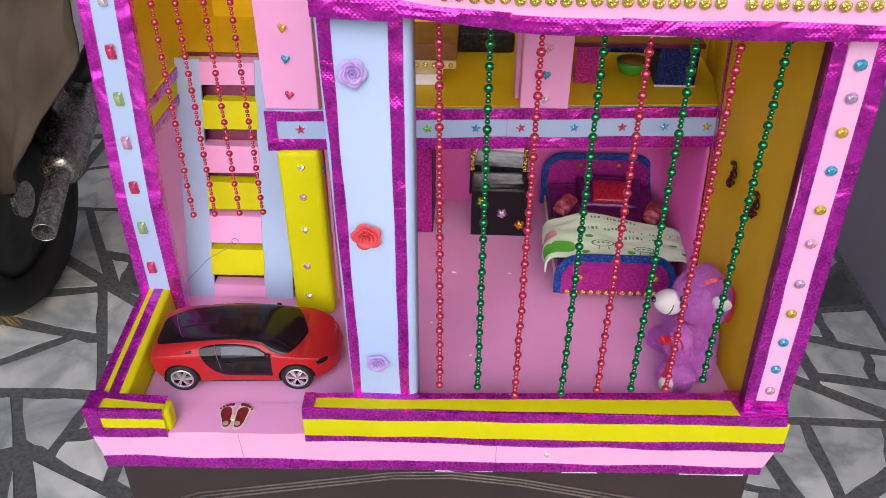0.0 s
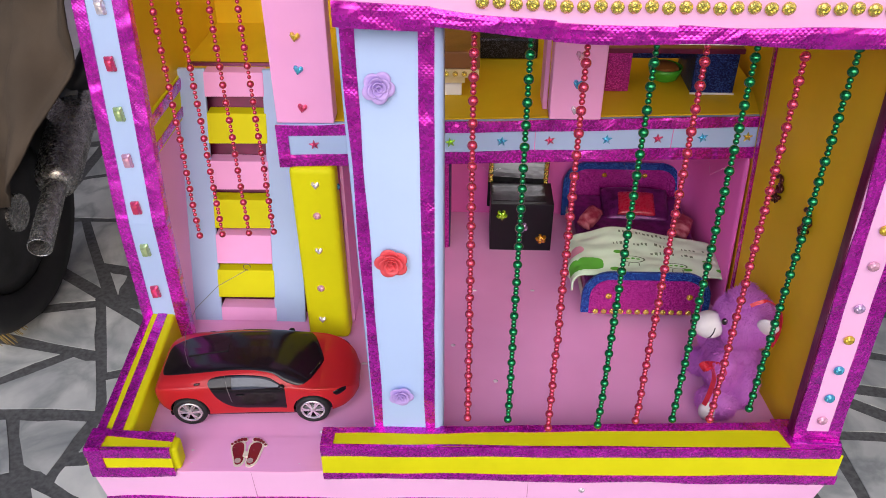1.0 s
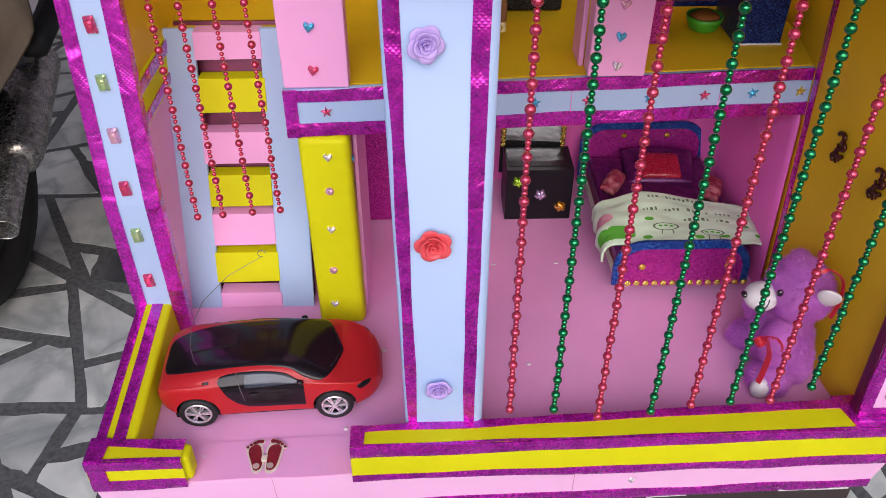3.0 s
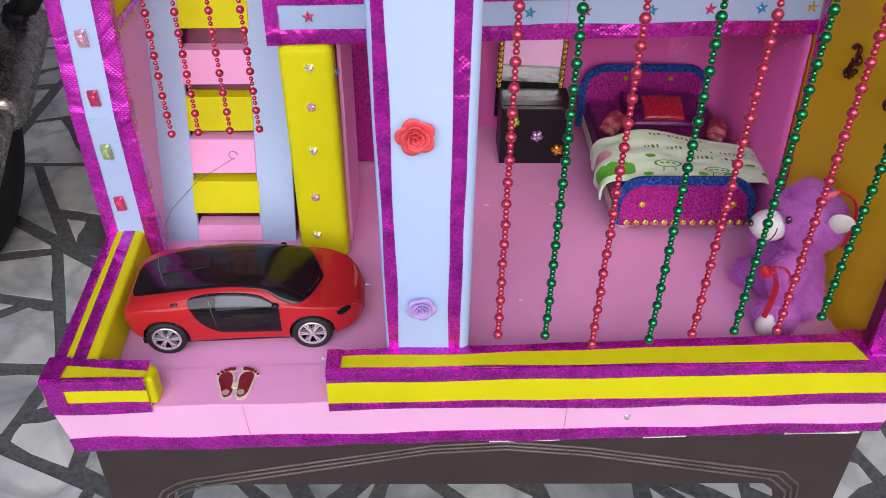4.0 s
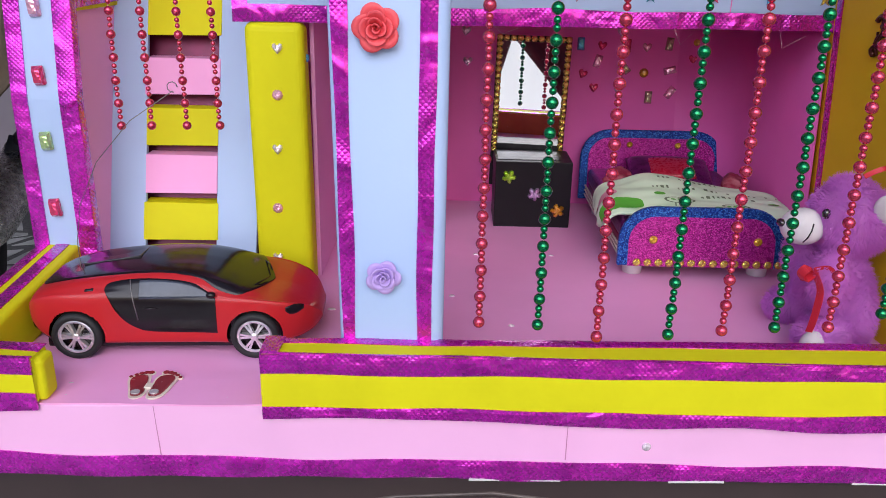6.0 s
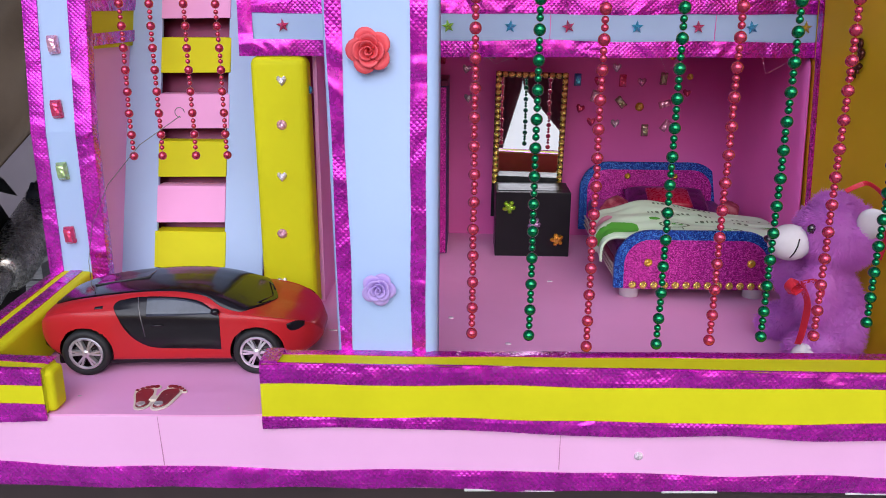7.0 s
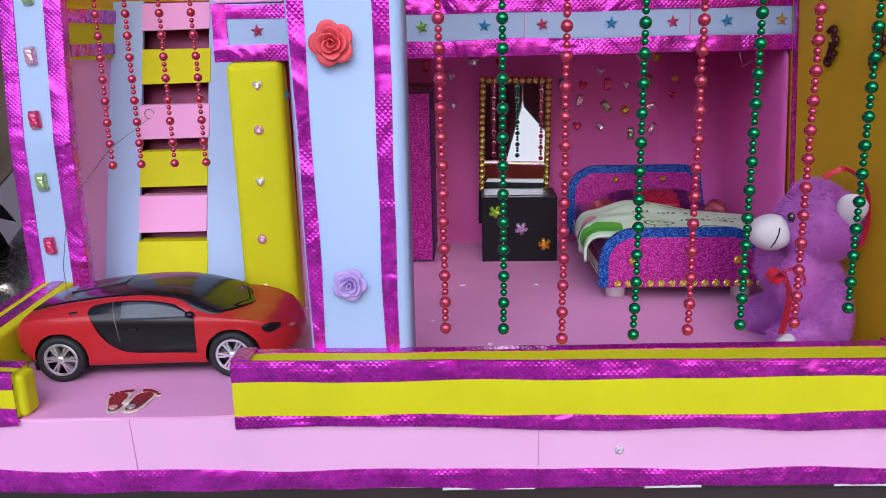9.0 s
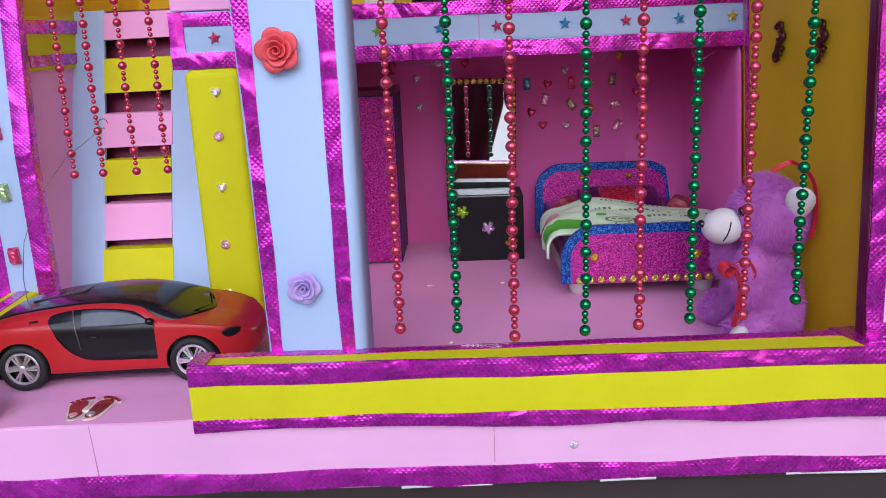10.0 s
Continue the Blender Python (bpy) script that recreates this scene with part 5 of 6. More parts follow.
# pink partition seen between the post and the pillar
solid("partition", box(-0.139, -0.135, 0.947, 1.06, F, 0.828), PINK, "narrow pink foam partition beside the yellow post", "partition", kind="structure")

# ---- stones on the back wall ----
wallart = ((0.165, 0.779, "rect", "blue", 0), (0.217, 0.795, "heart", "clear", 0), (0.226, 0.778, "rect", "red", 0), (0.252, 0.776, "heart", "pink", 0),
           (0.281, 0.781, "rect", "olive", 5), (0.314, 0.762, "heart", "red", 0), (0.193, 0.777, "heart", "red", 10), (0.189, 0.757, "rect", "pink", 15), (0.170, 0.740, "heart", "red", 20),
           (0.225, 0.749, "rect", "olive", -40), (0.251, 0.743, "round", "gold", 0), (0.285, 0.747, "rect", "pink", 75), (0.186, 0.722, "heart", "red", 0),
           (0.219, 0.720, "heart", "clear", 0), (0.260, 0.711, "rect", "olive", 0), (0.288, 0.718, "rect", "pink", 35), (0.014, 0.792, "heart", "clear", 10),
           (0.017, 0.753, "heart", "clear", 0), (-0.019, 0.807, "rect", "red", 5), (0.045, 0.811, "rect", "clear", 90), (0.081, 0.810, "heart", "red", 0),
           (0.291, 0.812, "round", "gold", 0), (0.317, 0.784, "round", "gold", 0))
for x, z, k, c, a in wallart:
    gem(room, k, c, (x + 0.002, 1.2395, z), 0.0165 if k == "rect" else 0.0125, a)

# ---- dried glue: blobs on the base and floor, and drawn threads under the beam ----
GLUE = material("dried_clear_glue", (0.85, 0.72, 0.80), 0.25, vary=0.05, bump=0, coat=0.6)
gl = random.Random(31)
for parent, spots in ((base, ((-0.292, 0.690), (-0.296, 0.708), (-0.168, 0.692), (-0.335, 0.732), (-0.150, 0.742), (0.032, 1.024), (0.118, 1.026), (0.004, 0.902), (0.150, 0.760), (-0.112, 0.862), (-0.128, 0.881), (0.060, 0.835))),):
    for x, y in spots:
        bm = bmesh.new()
        for v in ball(bm, (x, y, F + 0.0004), (gl.uniform(0.0022, 0.0045), gl.uniform(0.0018, 0.0030), 0.0011), 12, 6):
            v.co.x += 0.0012 * noise.noise((v.co.x * 400, v.co.y * 400, 0))
        part("glue_blob", bm, GLUE, parent, "blob of dried clear glue", smooth=True)
for k in (1, 4, 6):
    x = -0.01 + 0.052 * k + gl.uniform(-0.01, 0.01)
    y = 0.934 + 0.07 * x
    drop = gl.uniform(0.004, 0.016)
    pts = [(x, y - 0.0105, 0.8240), (x + gl.uniform(0.004, 0.012), y - 0.013, 0.8235 - drop), (x + gl.uniform(0.014, 0.030), y - 0.0105, 0.8240 - 0.3 * drop)]
    part("glue_thread", tube(bmesh.new(), pts, 0.0001, 5), GLUE, beam, "fine drawn thread of glue", smooth=True)
for x, z in ((0.070, 0.5725), (0.215, 0.5712), (0.330, 0.5835)):
    bm = bmesh.new()
    ball(bm, (x, 0.6855 + 0.035 * (x + 0.006), z), (0.0022, 0.0009, 0.0019), 10, 6)
    part("glue_blob", bm, GLUE, base, "blob of dried clear glue", smooth=True)

# ---- upper room furniture ----
NAVYGLIT = glitter("navy_glitter_sheet", (0.008, 0.020, 0.17), (0.05, 0.13, 0.50))
desk = empty("toy_desk", (0.26, 1.08, 0.878), "glitter toy desk, magenta and blue legs under a foil top", "desk")
part("side_panel", box(0.188, 0.217, 1.024, 1.100, 0.8785, 0.930, 0.001), PINKGLIT, desk, "magenta glitter leg panel")
part("side_panel", box(0.293, 0.345, 1.020, 1.100, 0.8785, 0.930, 0.001), NAVYGLIT, desk, "blue glitter leg box")
part("edge_strip", box(0.292, 0.346, 1.018, 1.0198, 0.8785, 0.8805), WHITEBOARD, desk)
part("desk_top", box(0.182, 0.350, 1.018, 1.105, 0.9305, 0.937, 0.001), MAROON, desk, "dark magenta foil top")
part("back_panel", box(0.2175, 0.2925, 1.094, 1.100, 0.895, 0.930), NAVYGLIT, desk, "blue glitter back panel")
GREENP = material("green_plastic", (0.06, 0.36, 0.02), 0.4, vary=0.1, bump=0.05)
ORANGEP = material("orange_brown_cloth", (0.34, 0.12, 0.02), 0.6, vary=0.15, bump=0.2)
bowl = empty("toy_basket", (0.262, 1.06, 0.878), "green toy basket with an orange filling under the desk", "basket")
bm = bmesh.new()
prof = [(0.010, 0.0), (0.019, 0.004), (0.023, 0.013), (0.0245, 0.019), (0.0225, 0.019), (0.0205, 0.013), (0.010, 0.004)]
rings = [[bm.verts.new((0.268 + 0.88 * r * math.cos(a), 1.062 + 0.88 * r * math.sin(a), 0.8785 + z)) for r, z in prof] for a in (2 * math.pi * i / 28 for i in range(28))]
for i in range(28):
    for j in range(len(prof) - 1):
        bm.faces.new((rings[i][j], rings[(i + 1) % 28][j], rings[(i + 1) % 28][j + 1], rings[i][j + 1]))
bm.faces.new([r[0] for r in rings])
part("shell", bm, GREENP, bowl, smooth=True)
bm = bmesh.new()
ball(bm, (0.268, 1.062, 0.8935), (0.0178, 0.0178, 0.009), 20, 10)
part("filling", bm, ORANGEP, bowl, "orange brown filling", smooth=True)

BROWNC = material("brown_card", (0.24, 0.09, 0.02), 0.55, vary=0.12, scale=30, bump=0.1)
CREAM = material("cream_card", (0.62, 0.50, 0.26), 0.6, vary=0.1, scale=50, bump=0.1)
seat = empty("toy_table", (0.0, 1.03, 0.878), "brown toy side table with a cream studded edge", "side table")
part("top", box(-0.045, 0.032, 1.008, 1.093, 0.912, 0.934, 0.002), BROWNC, seat, "brown card top")
part("edge", box(-0.045, 0.031, 1.0045, 1.0078, 0.902, 0.913, 0.001), CREAM, seat, "cream studded edge")
for k in range(5):
    gem(seat, "round", "goldstone", (-0.020 + k * 0.011, 1.0043, 0.9075), 0.007)
part("leg", box(-0.022, 0.010, 1.006, 1.028, 0.8785, 0.893, 0.001), WHITEBOARD, seat, "white block foot")
part("shelf", box(-0.030, 0.014, 1.010, 1.048, 0.893, 0.9015, 0.001), CREAM, seat)
sofa = empty("toy_sofa", (0.075, 1.15, 0.878), "black glittery toy sofa at the back of the upper room", "sofa")
BLACKGLIT = glitter("black_glitter_sheet", (0.012, 0.012, 0.016), (0.10, 0.10, 0.13))
part("seat", box(0.030, 0.111, 1.125, 1.19, 0.8785, 0.908, 0.004), BLACKGLIT, sofa)
part("backrest", box(0.030, 0.111, 1.188, 1.215, 0.8785, 0.945, 0.004), BLACKGLIT, sofa)
part("armrest", box(0.022, 0.0305, 1.122, 1.21, 0.8785, 0.922, 0.003), BLACKGLIT, sofa)
solid("pink_block", box(0.107, 0.1125, 0.969, 1.01, 0.8785, 0.99, 0.001), PINK, "pink foam fin behind the post", "partition")

# ---- dark ornaments on the ochre wall ----
ORN = material("dark_brown_metal_foil", (0.10, 0.025, 0.015), 0.3, metal=0.6, vary=0.2, scale=200, bump=0.2)
for y, z, tall in ((0.878, 0.826, 0.034), (0.808, 0.826, 0.033)):
    x = 0.402 - (0.402 - 0.372) * (z - F) / (TOP - F) - (y - 0.731) * 0.110
    orn = empty("wall_ornament", (x, y, z), "small dark brown filigree sticker on the ochre wall", "sticker", "stickers on the ochre wall")
    bm = bmesh.new()
    for k in range(4):
        a0 = k * 1.7
        pts = [(x - 0.0012, y + (0.0120 - 0.0009 * q) * math.cos(a0 + 0.55 * q) * (1.0 if k % 2 else 0.7), z + tall * (0.36 - 0.24 * k) + 0.0045 * math.sin(a0 + 0.55 * q)) for q in range(9)]
        tube(bm, pts, [0.0027 - 0.00018 * q for q in range(9)], 6)
    tube(bm, [(x - 0.0012, y + 0.001, z + tall * 0.5), (x - 0.0012, y - 0.005, z + 0.1 * tall), (x - 0.0012, y + 0.005, z - 0.2 * tall), (x - 0.0012, y - 0.001, z - tall * 0.5)], [0.001, 0.0022, 0.0022, 0.001], 6)
    part("filigree", bm, ORN, orn, smooth=True)

# ---- plush bear ----
BEAR = Vector((-0.014, -0.021, -0.002))      # its place against the wall
FUR = material("purple_plush_fur", (0.82, 0.32, 0.83), 0.95, second=(0.72, 0.24, 0.76), scale=40, bump=0.5, bump_scale=900)
WHITEFUR = material("white_plush", (0.72, 0.68, 0.70), 0.9, vary=0.06, scale=60, bump=0.4, bump_scale=900)
nt = FUR.node_tree
glow = nt.nodes.new("ShaderNodeBsdfTranslucent")
both = nt.nodes.new("ShaderNodeMixShader")
both.inputs["Fac"].default_value = 0.5
nt.links.new(nt.nodes["Color Ramp"].outputs["Color"], glow.inputs["Color"])
nt.links.new(nt.nodes["Principled BSDF"].outputs["BSDF"], both.inputs[1])
nt.links.new(glow.outputs["BSDF"], both.inputs[2])
nt.links.new(both.outputs["Shader"], nt.nodes["Material Output"].inputs["Surface"])
EYE = material("black_bead_eye", (0.01, 0.008, 0.012), 0.12, bump=0, coat=1.0)
bm = bmesh.new()
forms = [((0.364, 0.854, 0.606), (0.033, 0.038, 0.044)), ((0.368, 0.855, 0.676), (0.0345, 0.038, 0.034)), ((0.340, 0.815, 0.630), (0.016, 0.016, 0.027)),
         ((0.343, 0.882, 0.634), (0.016, 0.015, 0.027)), ((0.342, 0.812, 0.580), (0.024, 0.022, 0.019)), ((0.345, 0.884, 0.580), (0.027, 0.018, 0.019)),
         ((0.374, 0.830, 0.596), (0.016, 0.026, 0.034)), ((0.362, 0.855, 0.704), (0.016, 0.018, 0.010)), ((0.3785, 0.893, 0.687), (0.011, 0.008, 0.013))]
for c, r in forms:
    ball(bm, c, r, 22, 14)
n_form = len(bm.faces)
tuft = random.Random(11)
for c, r in forms:
    area = r[0] * r[1] + r[1] * r[2] + r[0] * r[2]
    for _ in range(int(area * 1900000)):
        d = Vector((tuft.gauss(0, 1), tuft.gauss(0, 1), tuft.gauss(0, 1))).normalized()
        p = Vector(c) + Vector((d.x * r[0], d.y * r[1], d.z * r[2]))
        if p.z < F + 0.004 or any(sum(((p[k] - c2[k]) / (r2[k] * 0.97)) ** 2 for k in range(3)) < 1 for c2, r2 in forms if c2 != c):
            continue
        if (p - Vector((0.328, 0.852, 0.666))).length < 0.0205:
            continue
        nrm = Vector((d.x / r[0], d.y / r[1], d.z / r[2])).normalized()
        w = Vector((noise.noise(p * 60), noise.noise(p * 60 + Vector((9, 0, 0))), noise.noise(p * 60 + Vector((0, 9, 0))) - 0.6))
        tip = p + (nrm * 0.75 + w * 0.8 + Vector((tuft.gauss(0, .3), tuft.gauss(0, .3), tuft.gauss(0, .3)))).normalized() * tuft.uniform(0.0030, 0.0062)
        s = nrm.orthogonal().normalized() * 0.00045
        t2 = nrm.cross(s)
        q = [bm.verts.new(p + s), bm.verts.new(p - s * 0.5 + t2 * 0.87), bm.verts.new(p - s * 0.5 - t2 * 0.87), bm.verts.new(tip)]
        for a, b in ((0, 1), (1, 2), (2, 0)):
            bm.faces.new((q[a], q[b], q[3]))
n_fur = len(bm.faces)
ball(bm, (0.3260, 0.852, 0.668), (0.0195, 0.0175, 0.0165), 22, 14)
ball(bm, (0.329, 0.7990, 0.577), (0.012, 0.0100, 0.0145), 16, 10)
vs = ball(bm, (0, 0, 0), (0.0120, 0.0042, 0.0175), 16, 10)
for v in vs:
    v.co.x *= 1.0 + 14.0 * v.co.z
bmesh.ops.transform(bm, matrix=pose(0.3785, 0.8165, 0.694, 25, 12, -25), verts=vs)
n_white = len(bm.faces)
ball(bm, (0.3379, 0.8379, 0.6842), (0.0040, 0.0034, 0.0048), 12, 8)
ball(bm, (0.3450, 0.874, 0.680), (0.0034, 0.0034, 0.0046), 12, 8)
ball(bm, (0.3065, 0.852, 0.671), (0.0040, 0.0050, 0.0036), 12, 8)
tube(bm, [(x, 0.852 - 0.0178 * math.sqrt(max(0.0, 1 - ((x - 0.3260) / 0.0195) ** 2 - ((z - 0.668) / 0.0165) ** 2)), z) for x, z in
          ((0.3280, 0.6755), (0.3265, 0.6695), (0.3245, 0.6630), (0.3225, 0.6575))], 0.0007, 6)
for i, f in enumerate(bm.faces):
    f.material_index = 0 if i < n_fur else 1 if i < n_white else 2
    f.smooth = i < n_form or i >= n_fur
me = bpy.data.meshes.new("plush_bear")
bmesh.ops.recalc_face_normals(bm, faces=bm.faces)
bmesh.ops.translate(bm, vec=BEAR, verts=bm.verts)
bm.to_mesh(me)
bm.free()
for m in (FUR, WHITEFUR, EYE):
    me.materials.append(m)
tagged(new("plush_bear", me), "purple plush bear with a white muzzle sitting on the floor", "plush toy")
RIBBON = material("red_satin_ribbon", (0.62, 0.02, 0.04), 0.4, vary=0.08, scale=60, bump=0.1)


def ribbon(pts, width):
    """A smooth satin ribbon through the points."""
    bm = bmesh.new()
    keys = [Vector(p) + BEAR for p in pts]
    pts = []
    for k in range(len(keys) - 1):
        p0, p1, p2, p3 = keys[max(0, k - 1)], keys[k], keys[k + 1], keys[min(len(keys) - 1, k + 2)]
        for q in range(6):
            u = q / 6
            pts.append(0.5 * (2 * p1 + (p2 - p0) * u + (2 * p0 - 5 * p1 + 4 * p2 - p3) * u ** 2 + (3 * p1 - p0 - 3 * p2 + p3) * u ** 3))
    pts.append(keys[-1])
    rows = []
    for i, p in enumerate(pts):
        d = (pts[min(i + 1, len(pts) - 1)] - pts[max(0, i - 1)]).normalized()
        w = d.cross(Vector((1, 0.4, 0.1))).normalized() * width / 2
        o = d.cross(w).normalized() * 0.0004
        rows.append([bm.verts.new(q) for q in (p - w - o, p + w - o, p + w + o, p - w + o)])
    for a, b in zip(rows, rows[1:]):
        for k in range(4):
            bm.faces.new((a[k], a[(k + 1) % 4], b[(k + 1) % 4], b[k]))
    bm.faces.new(rows[0])
    bm.faces.new(list(reversed(rows[-1])))
    return bm


neck = empty("ribbon", (0.318, 0.83, 0.64), "red satin ribbon tied round the plush bear's neck", "ribbon")
part("bow_loop", ribbon([(0.3250, 0.8120, 0.6400), (0.3160, 0.8060, 0.6460), (0.3110, 0.8070, 0.6400), (0.3160, 0.8100, 0.6340), (0.3250, 0.8120, 0.6395)], 0.0080), RIBBON, neck)
part("bow_loop", ribbon([(0.3250, 0.8120, 0.6400), (0.3330, 0.8040, 0.6450), (0.3370, 0.8010, 0.6380), (0.3320, 0.8050, 0.6330), (0.3250, 0.8120, 0.6395)], 0.0080), RIBBON, neck)
part("tail", ribbon([(0.3250, 0.8110, 0.6395), (0.3270, 0.8010, 0.6280), (0.3255, 0.7980, 0.6120), (0.3220, 0.7940, 0.6000), (0.3190, 0.7910, 0.5940)], 0.0072), RIBBON, neck)
part("hanging_loop", ribbon([(0.355, 0.821, 0.722), (0.364, 0.821, 0.727), (0.373, 0.821, 0.729), (0.385, 0.821, 0.721), (0.392, 0.821, 0.710), (0.395, 0.821, 0.693), (0.395, 0.821, 0.677), (0.392, 0.821, 0.662)], 0.0042), RIBBON, neck)

# ---- parked motorcycle at the back of the yard ----
bike = empty("motorcycle", (-1.1, 2.1, 0), "parked black motorcycle with a dusty chrome exhaust", "motorcycle")
DUSTYCHROME = material("dusty_chrome", (0.56, 0.55, 0.53), 0.27, metal=0.8, vary=0.3, scale=70, second=(0.20, 0.19, 0.18), bump=0.9, bump_scale=160)
BIKEBLACK = material("dusty_black_plastic", (0.03, 0.03, 0.032), 0.5, vary=0.3, scale=20, bump=0.2)
tip, ring_at = Vector((-0.900, 1.478, 0.300)), Vector((-0.945, 1.693, 0.340))
ax = (ring_at - tip).normalized()
bm = tube(bmesh.new(), [tip, ring_at + ax * 0.02], 0.026, 28, False)
tube(bm, [ring_at + ax * 0.02, tip + ax * 0.002], 0.0235, 28, False)
rim = [tip + (ax.orthogonal().normalized() * math.cos(a) + ax.cross(ax.orthogonal().normalized()) * math.sin(a)) * 0.0248 for a in (2 * math.pi * i / 28 for i in range(29))]
tube(bm, rim, 0.0013, 6, False)
exhaust = part("exhaust", bm, DUSTYCHROME, bike, "open chrome tail pipe", smooth=True)
bm = tube(bmesh.new(), [ring_at - ax * 0.018, ring_at - ax * 0.008, ring_at + ax * 0.012, ring_at + ax * 0.03, ring_at + ax * 0.36, ring_at + ax * 0.40],
          [0.030, 0.044, 0.049, 0.052, 0.058, 0.040], 30)
part("muffler", bm, DUSTYCHROME, exhaust, "dusty chrome muffler", smooth=True)
wc, wr = Vector((-1.075, 1.640, 0.285)), 0.285
bm = bmesh.new()
prof = [(0.195, -0.035), (0.23, -0.052), (0.265, -0.050), (0.285, -0.022), (0.285, 0.022), (0.265, 0.050), (0.23, 0.052), (0.195, 0.035)]
rings = [[bm.verts.new(wc + Vector((q, r * math.cos(a), r * math.sin(a)))) for r, q in prof] for a in (2 * math.pi * i / 48 for i in range(48))]
for i in range(48):
    for j in range(8):
        k = (j + 1) % 8
        bm.faces.new((rings[i][j], rings[(i + 1) % 48][j], rings[(i + 1) % 48][k], rings[i][k]))
tyre = part("tyre", bm, RUBBER, bike, "dusty black rear tyre", smooth=True)
bm = tube(bmesh.new(), [wc + Vector((-0.05, 0, 0)), wc + Vector((0.05, 0, 0))], 0.045, 18)
for i in range(12):
    a = 2 * math.pi * i / 12
    tube(bm, [wc + Vector((0.0, 0.04 * math.cos(a), 0.04 * math.sin(a))), wc + Vector((0.0, 0.2 * math.cos(a), 0.2 * math.sin(a)))], 0.006, 6)
part("rim", bm, DUSTYCHROME, tyre, "spoked steel rim")
part("hub_cover", tube(bmesh.new(), [wc + Vector((q, 0, 0)) for q in (0.006, 0.020, 0.034, 0.040)], [0.196, 0.192, 0.150, 0.110], 40), BIKEBLACK, tyre, "dusty black hub cover", smooth=True)
bm = bmesh.new()
rows = []
for i in range(15):
    a = math.radians(205 - i * 12)
    rows.append([bm.verts.new(wc + Vector((q, (wr + 0.03 - abs(q) * 0.25) * math.cos(a), (wr + 0.03 - abs(q) * 0.25) * math.sin(a)))) for q in (-0.075, -0.04, 0.0, 0.04, 0.075)])
for a, b in zip(rows, rows[1:]):
    for k in range(4):
        bm.faces.new((a[k], a[k + 1], b[k + 1], b[k]))
bmesh.ops.solidify(bm, geom=bm.faces[:], thickness=0.004)
part("mudguard", bm, BIKEBLACK, bike, "black rear mudguard", smooth=True)
part("swing_arm", tube(bmesh.new(), [(-1.10, 1.66, 0.285), (-1.10, 1.86, 0.31), (-1.10, 2.20, 0.36)], [0.026, 0.024, 0.028], 12), BIKEBLACK, bike, smooth=True)
part("shock_absorber", tube(bmesh.new(), [(-1.09, 1.68, 0.30), (-1.09, 1.78, 0.62)], 0.024, 14), BIKEBLACK, bike, smooth=True)
bm = box(-0.022, 0.022, -0.006, 0.006, -0.022, 0.022, 0.003)
part("reflector", bm, CARGLASS, bike, "smoky square reflector").matrix_basis = pose(-0.995, 1.955, 0.452, -25, 20, 20)
part("tail_bracket", tube(bmesh.new(), [(-1.02, 1.96, 0.445), (-0.97, 1.97, 0.47), (-0.955, 2.10, 0.53)], [0.012, 0.030, 0.034], 10), BIKEBLACK, bike, smooth=True)
part("foot_peg", tube(bmesh.new(), [(-1.06, 1.90, 0.33), (-1.045, 1.80, 0.285), (-1.04, 1.76, 0.255)], [0.016, 0.012, 0.007], 10), BIKEBLACK, bike, smooth=True)
TAN = material("tan_canvas", (0.072, 0.052, 0.034), 0.9, vary=0.18, scale=7, bump=0.4, bump_scale=400)
LOWER = ((-1.77, 0.10), (-1.22, 0.14), (-1.13, 0.27), (-1.02, 0.44), (-0.96, 0.54), (-0.92, 0.68), (-0.88, 0.86))
bm = bmesh.new()
rows = []
for i in range(57):
    a = i / 56
    x = -1.77 + 0.89 * min(1.0, a * 1.12)
    wrap = max(0.0, a * 1.12 - 1.0)
    low = next(z0 + (z1 - z0) * (x - x0) / (x1 - x0) for (x0, z0), (x1, z1) in zip(LOWER, LOWER[1:]) if x <= x1 + 1e-9)
    row = []
    for j in range(33):
        b = j / 32
        fold = 0.10 * noise.noise((a * 7, b * 2.2, 3)) + 0.065 * (0.5 - abs(noise.noise((a * 9 + b * 2, b * 5 - a * 3, 8)))) + 0.018 * noise.noise((a * 26, b * 12, 1))
        row.append(bm.verts.new((x + 0.3 * fold, 1.90 + 0.28 * b + fold + wrap * 5.0 - 0.05 * math.sin(math.pi * min(1, a)), low + (1.30 - low) * b)))
    rows.append(row)
for a, b in zip(rows, rows[1:]):
    for k in range(32):
        bm.faces.new((a[k], a[k + 1], b[k + 1], b[k]))
bmesh.ops.recalc_face_normals(bm, faces=bm.faces)
bmesh.ops.solidify(bm, geom=bm.faces[:], thickness=0.006)
bmesh.ops.transform(bm, matrix=Matrix.Translation((0.02, 0.08, 1.295)) @ Matrix.Scale(0.80, 4) @ Matrix.Translation((-0.02, -0.08, -1.295)), verts=bm.verts)
solid("canvas_cover", bm, TAN, "creased tan canvas cover thrown over the motorcycle", "cover", smooth=True)
STRAW = material("yellow_straw", (0.42, 0.29, 0.07), 0.7, vary=0.2, scale=90, bump=0.2)
bm = bmesh.new()
br = random.Random(5)
for k in range(46):
    a, q = br.uniform(-0.5, 0.5), br.random()
    p0 = Vector((-1.30, 1.66, 0.05)) + Vector((0, a * 0.05, 0.012 * q))
    p1 = p0 + Vector((0.22 + 0.05 * q, -0.10 + a * 0.13, -0.035))
    tube(bm, [p0, p0.lerp(p1, 0.5) + Vector((0, 0, 0.012 * q)), p1], [0.003, 0.0022, 0.0008], 4)
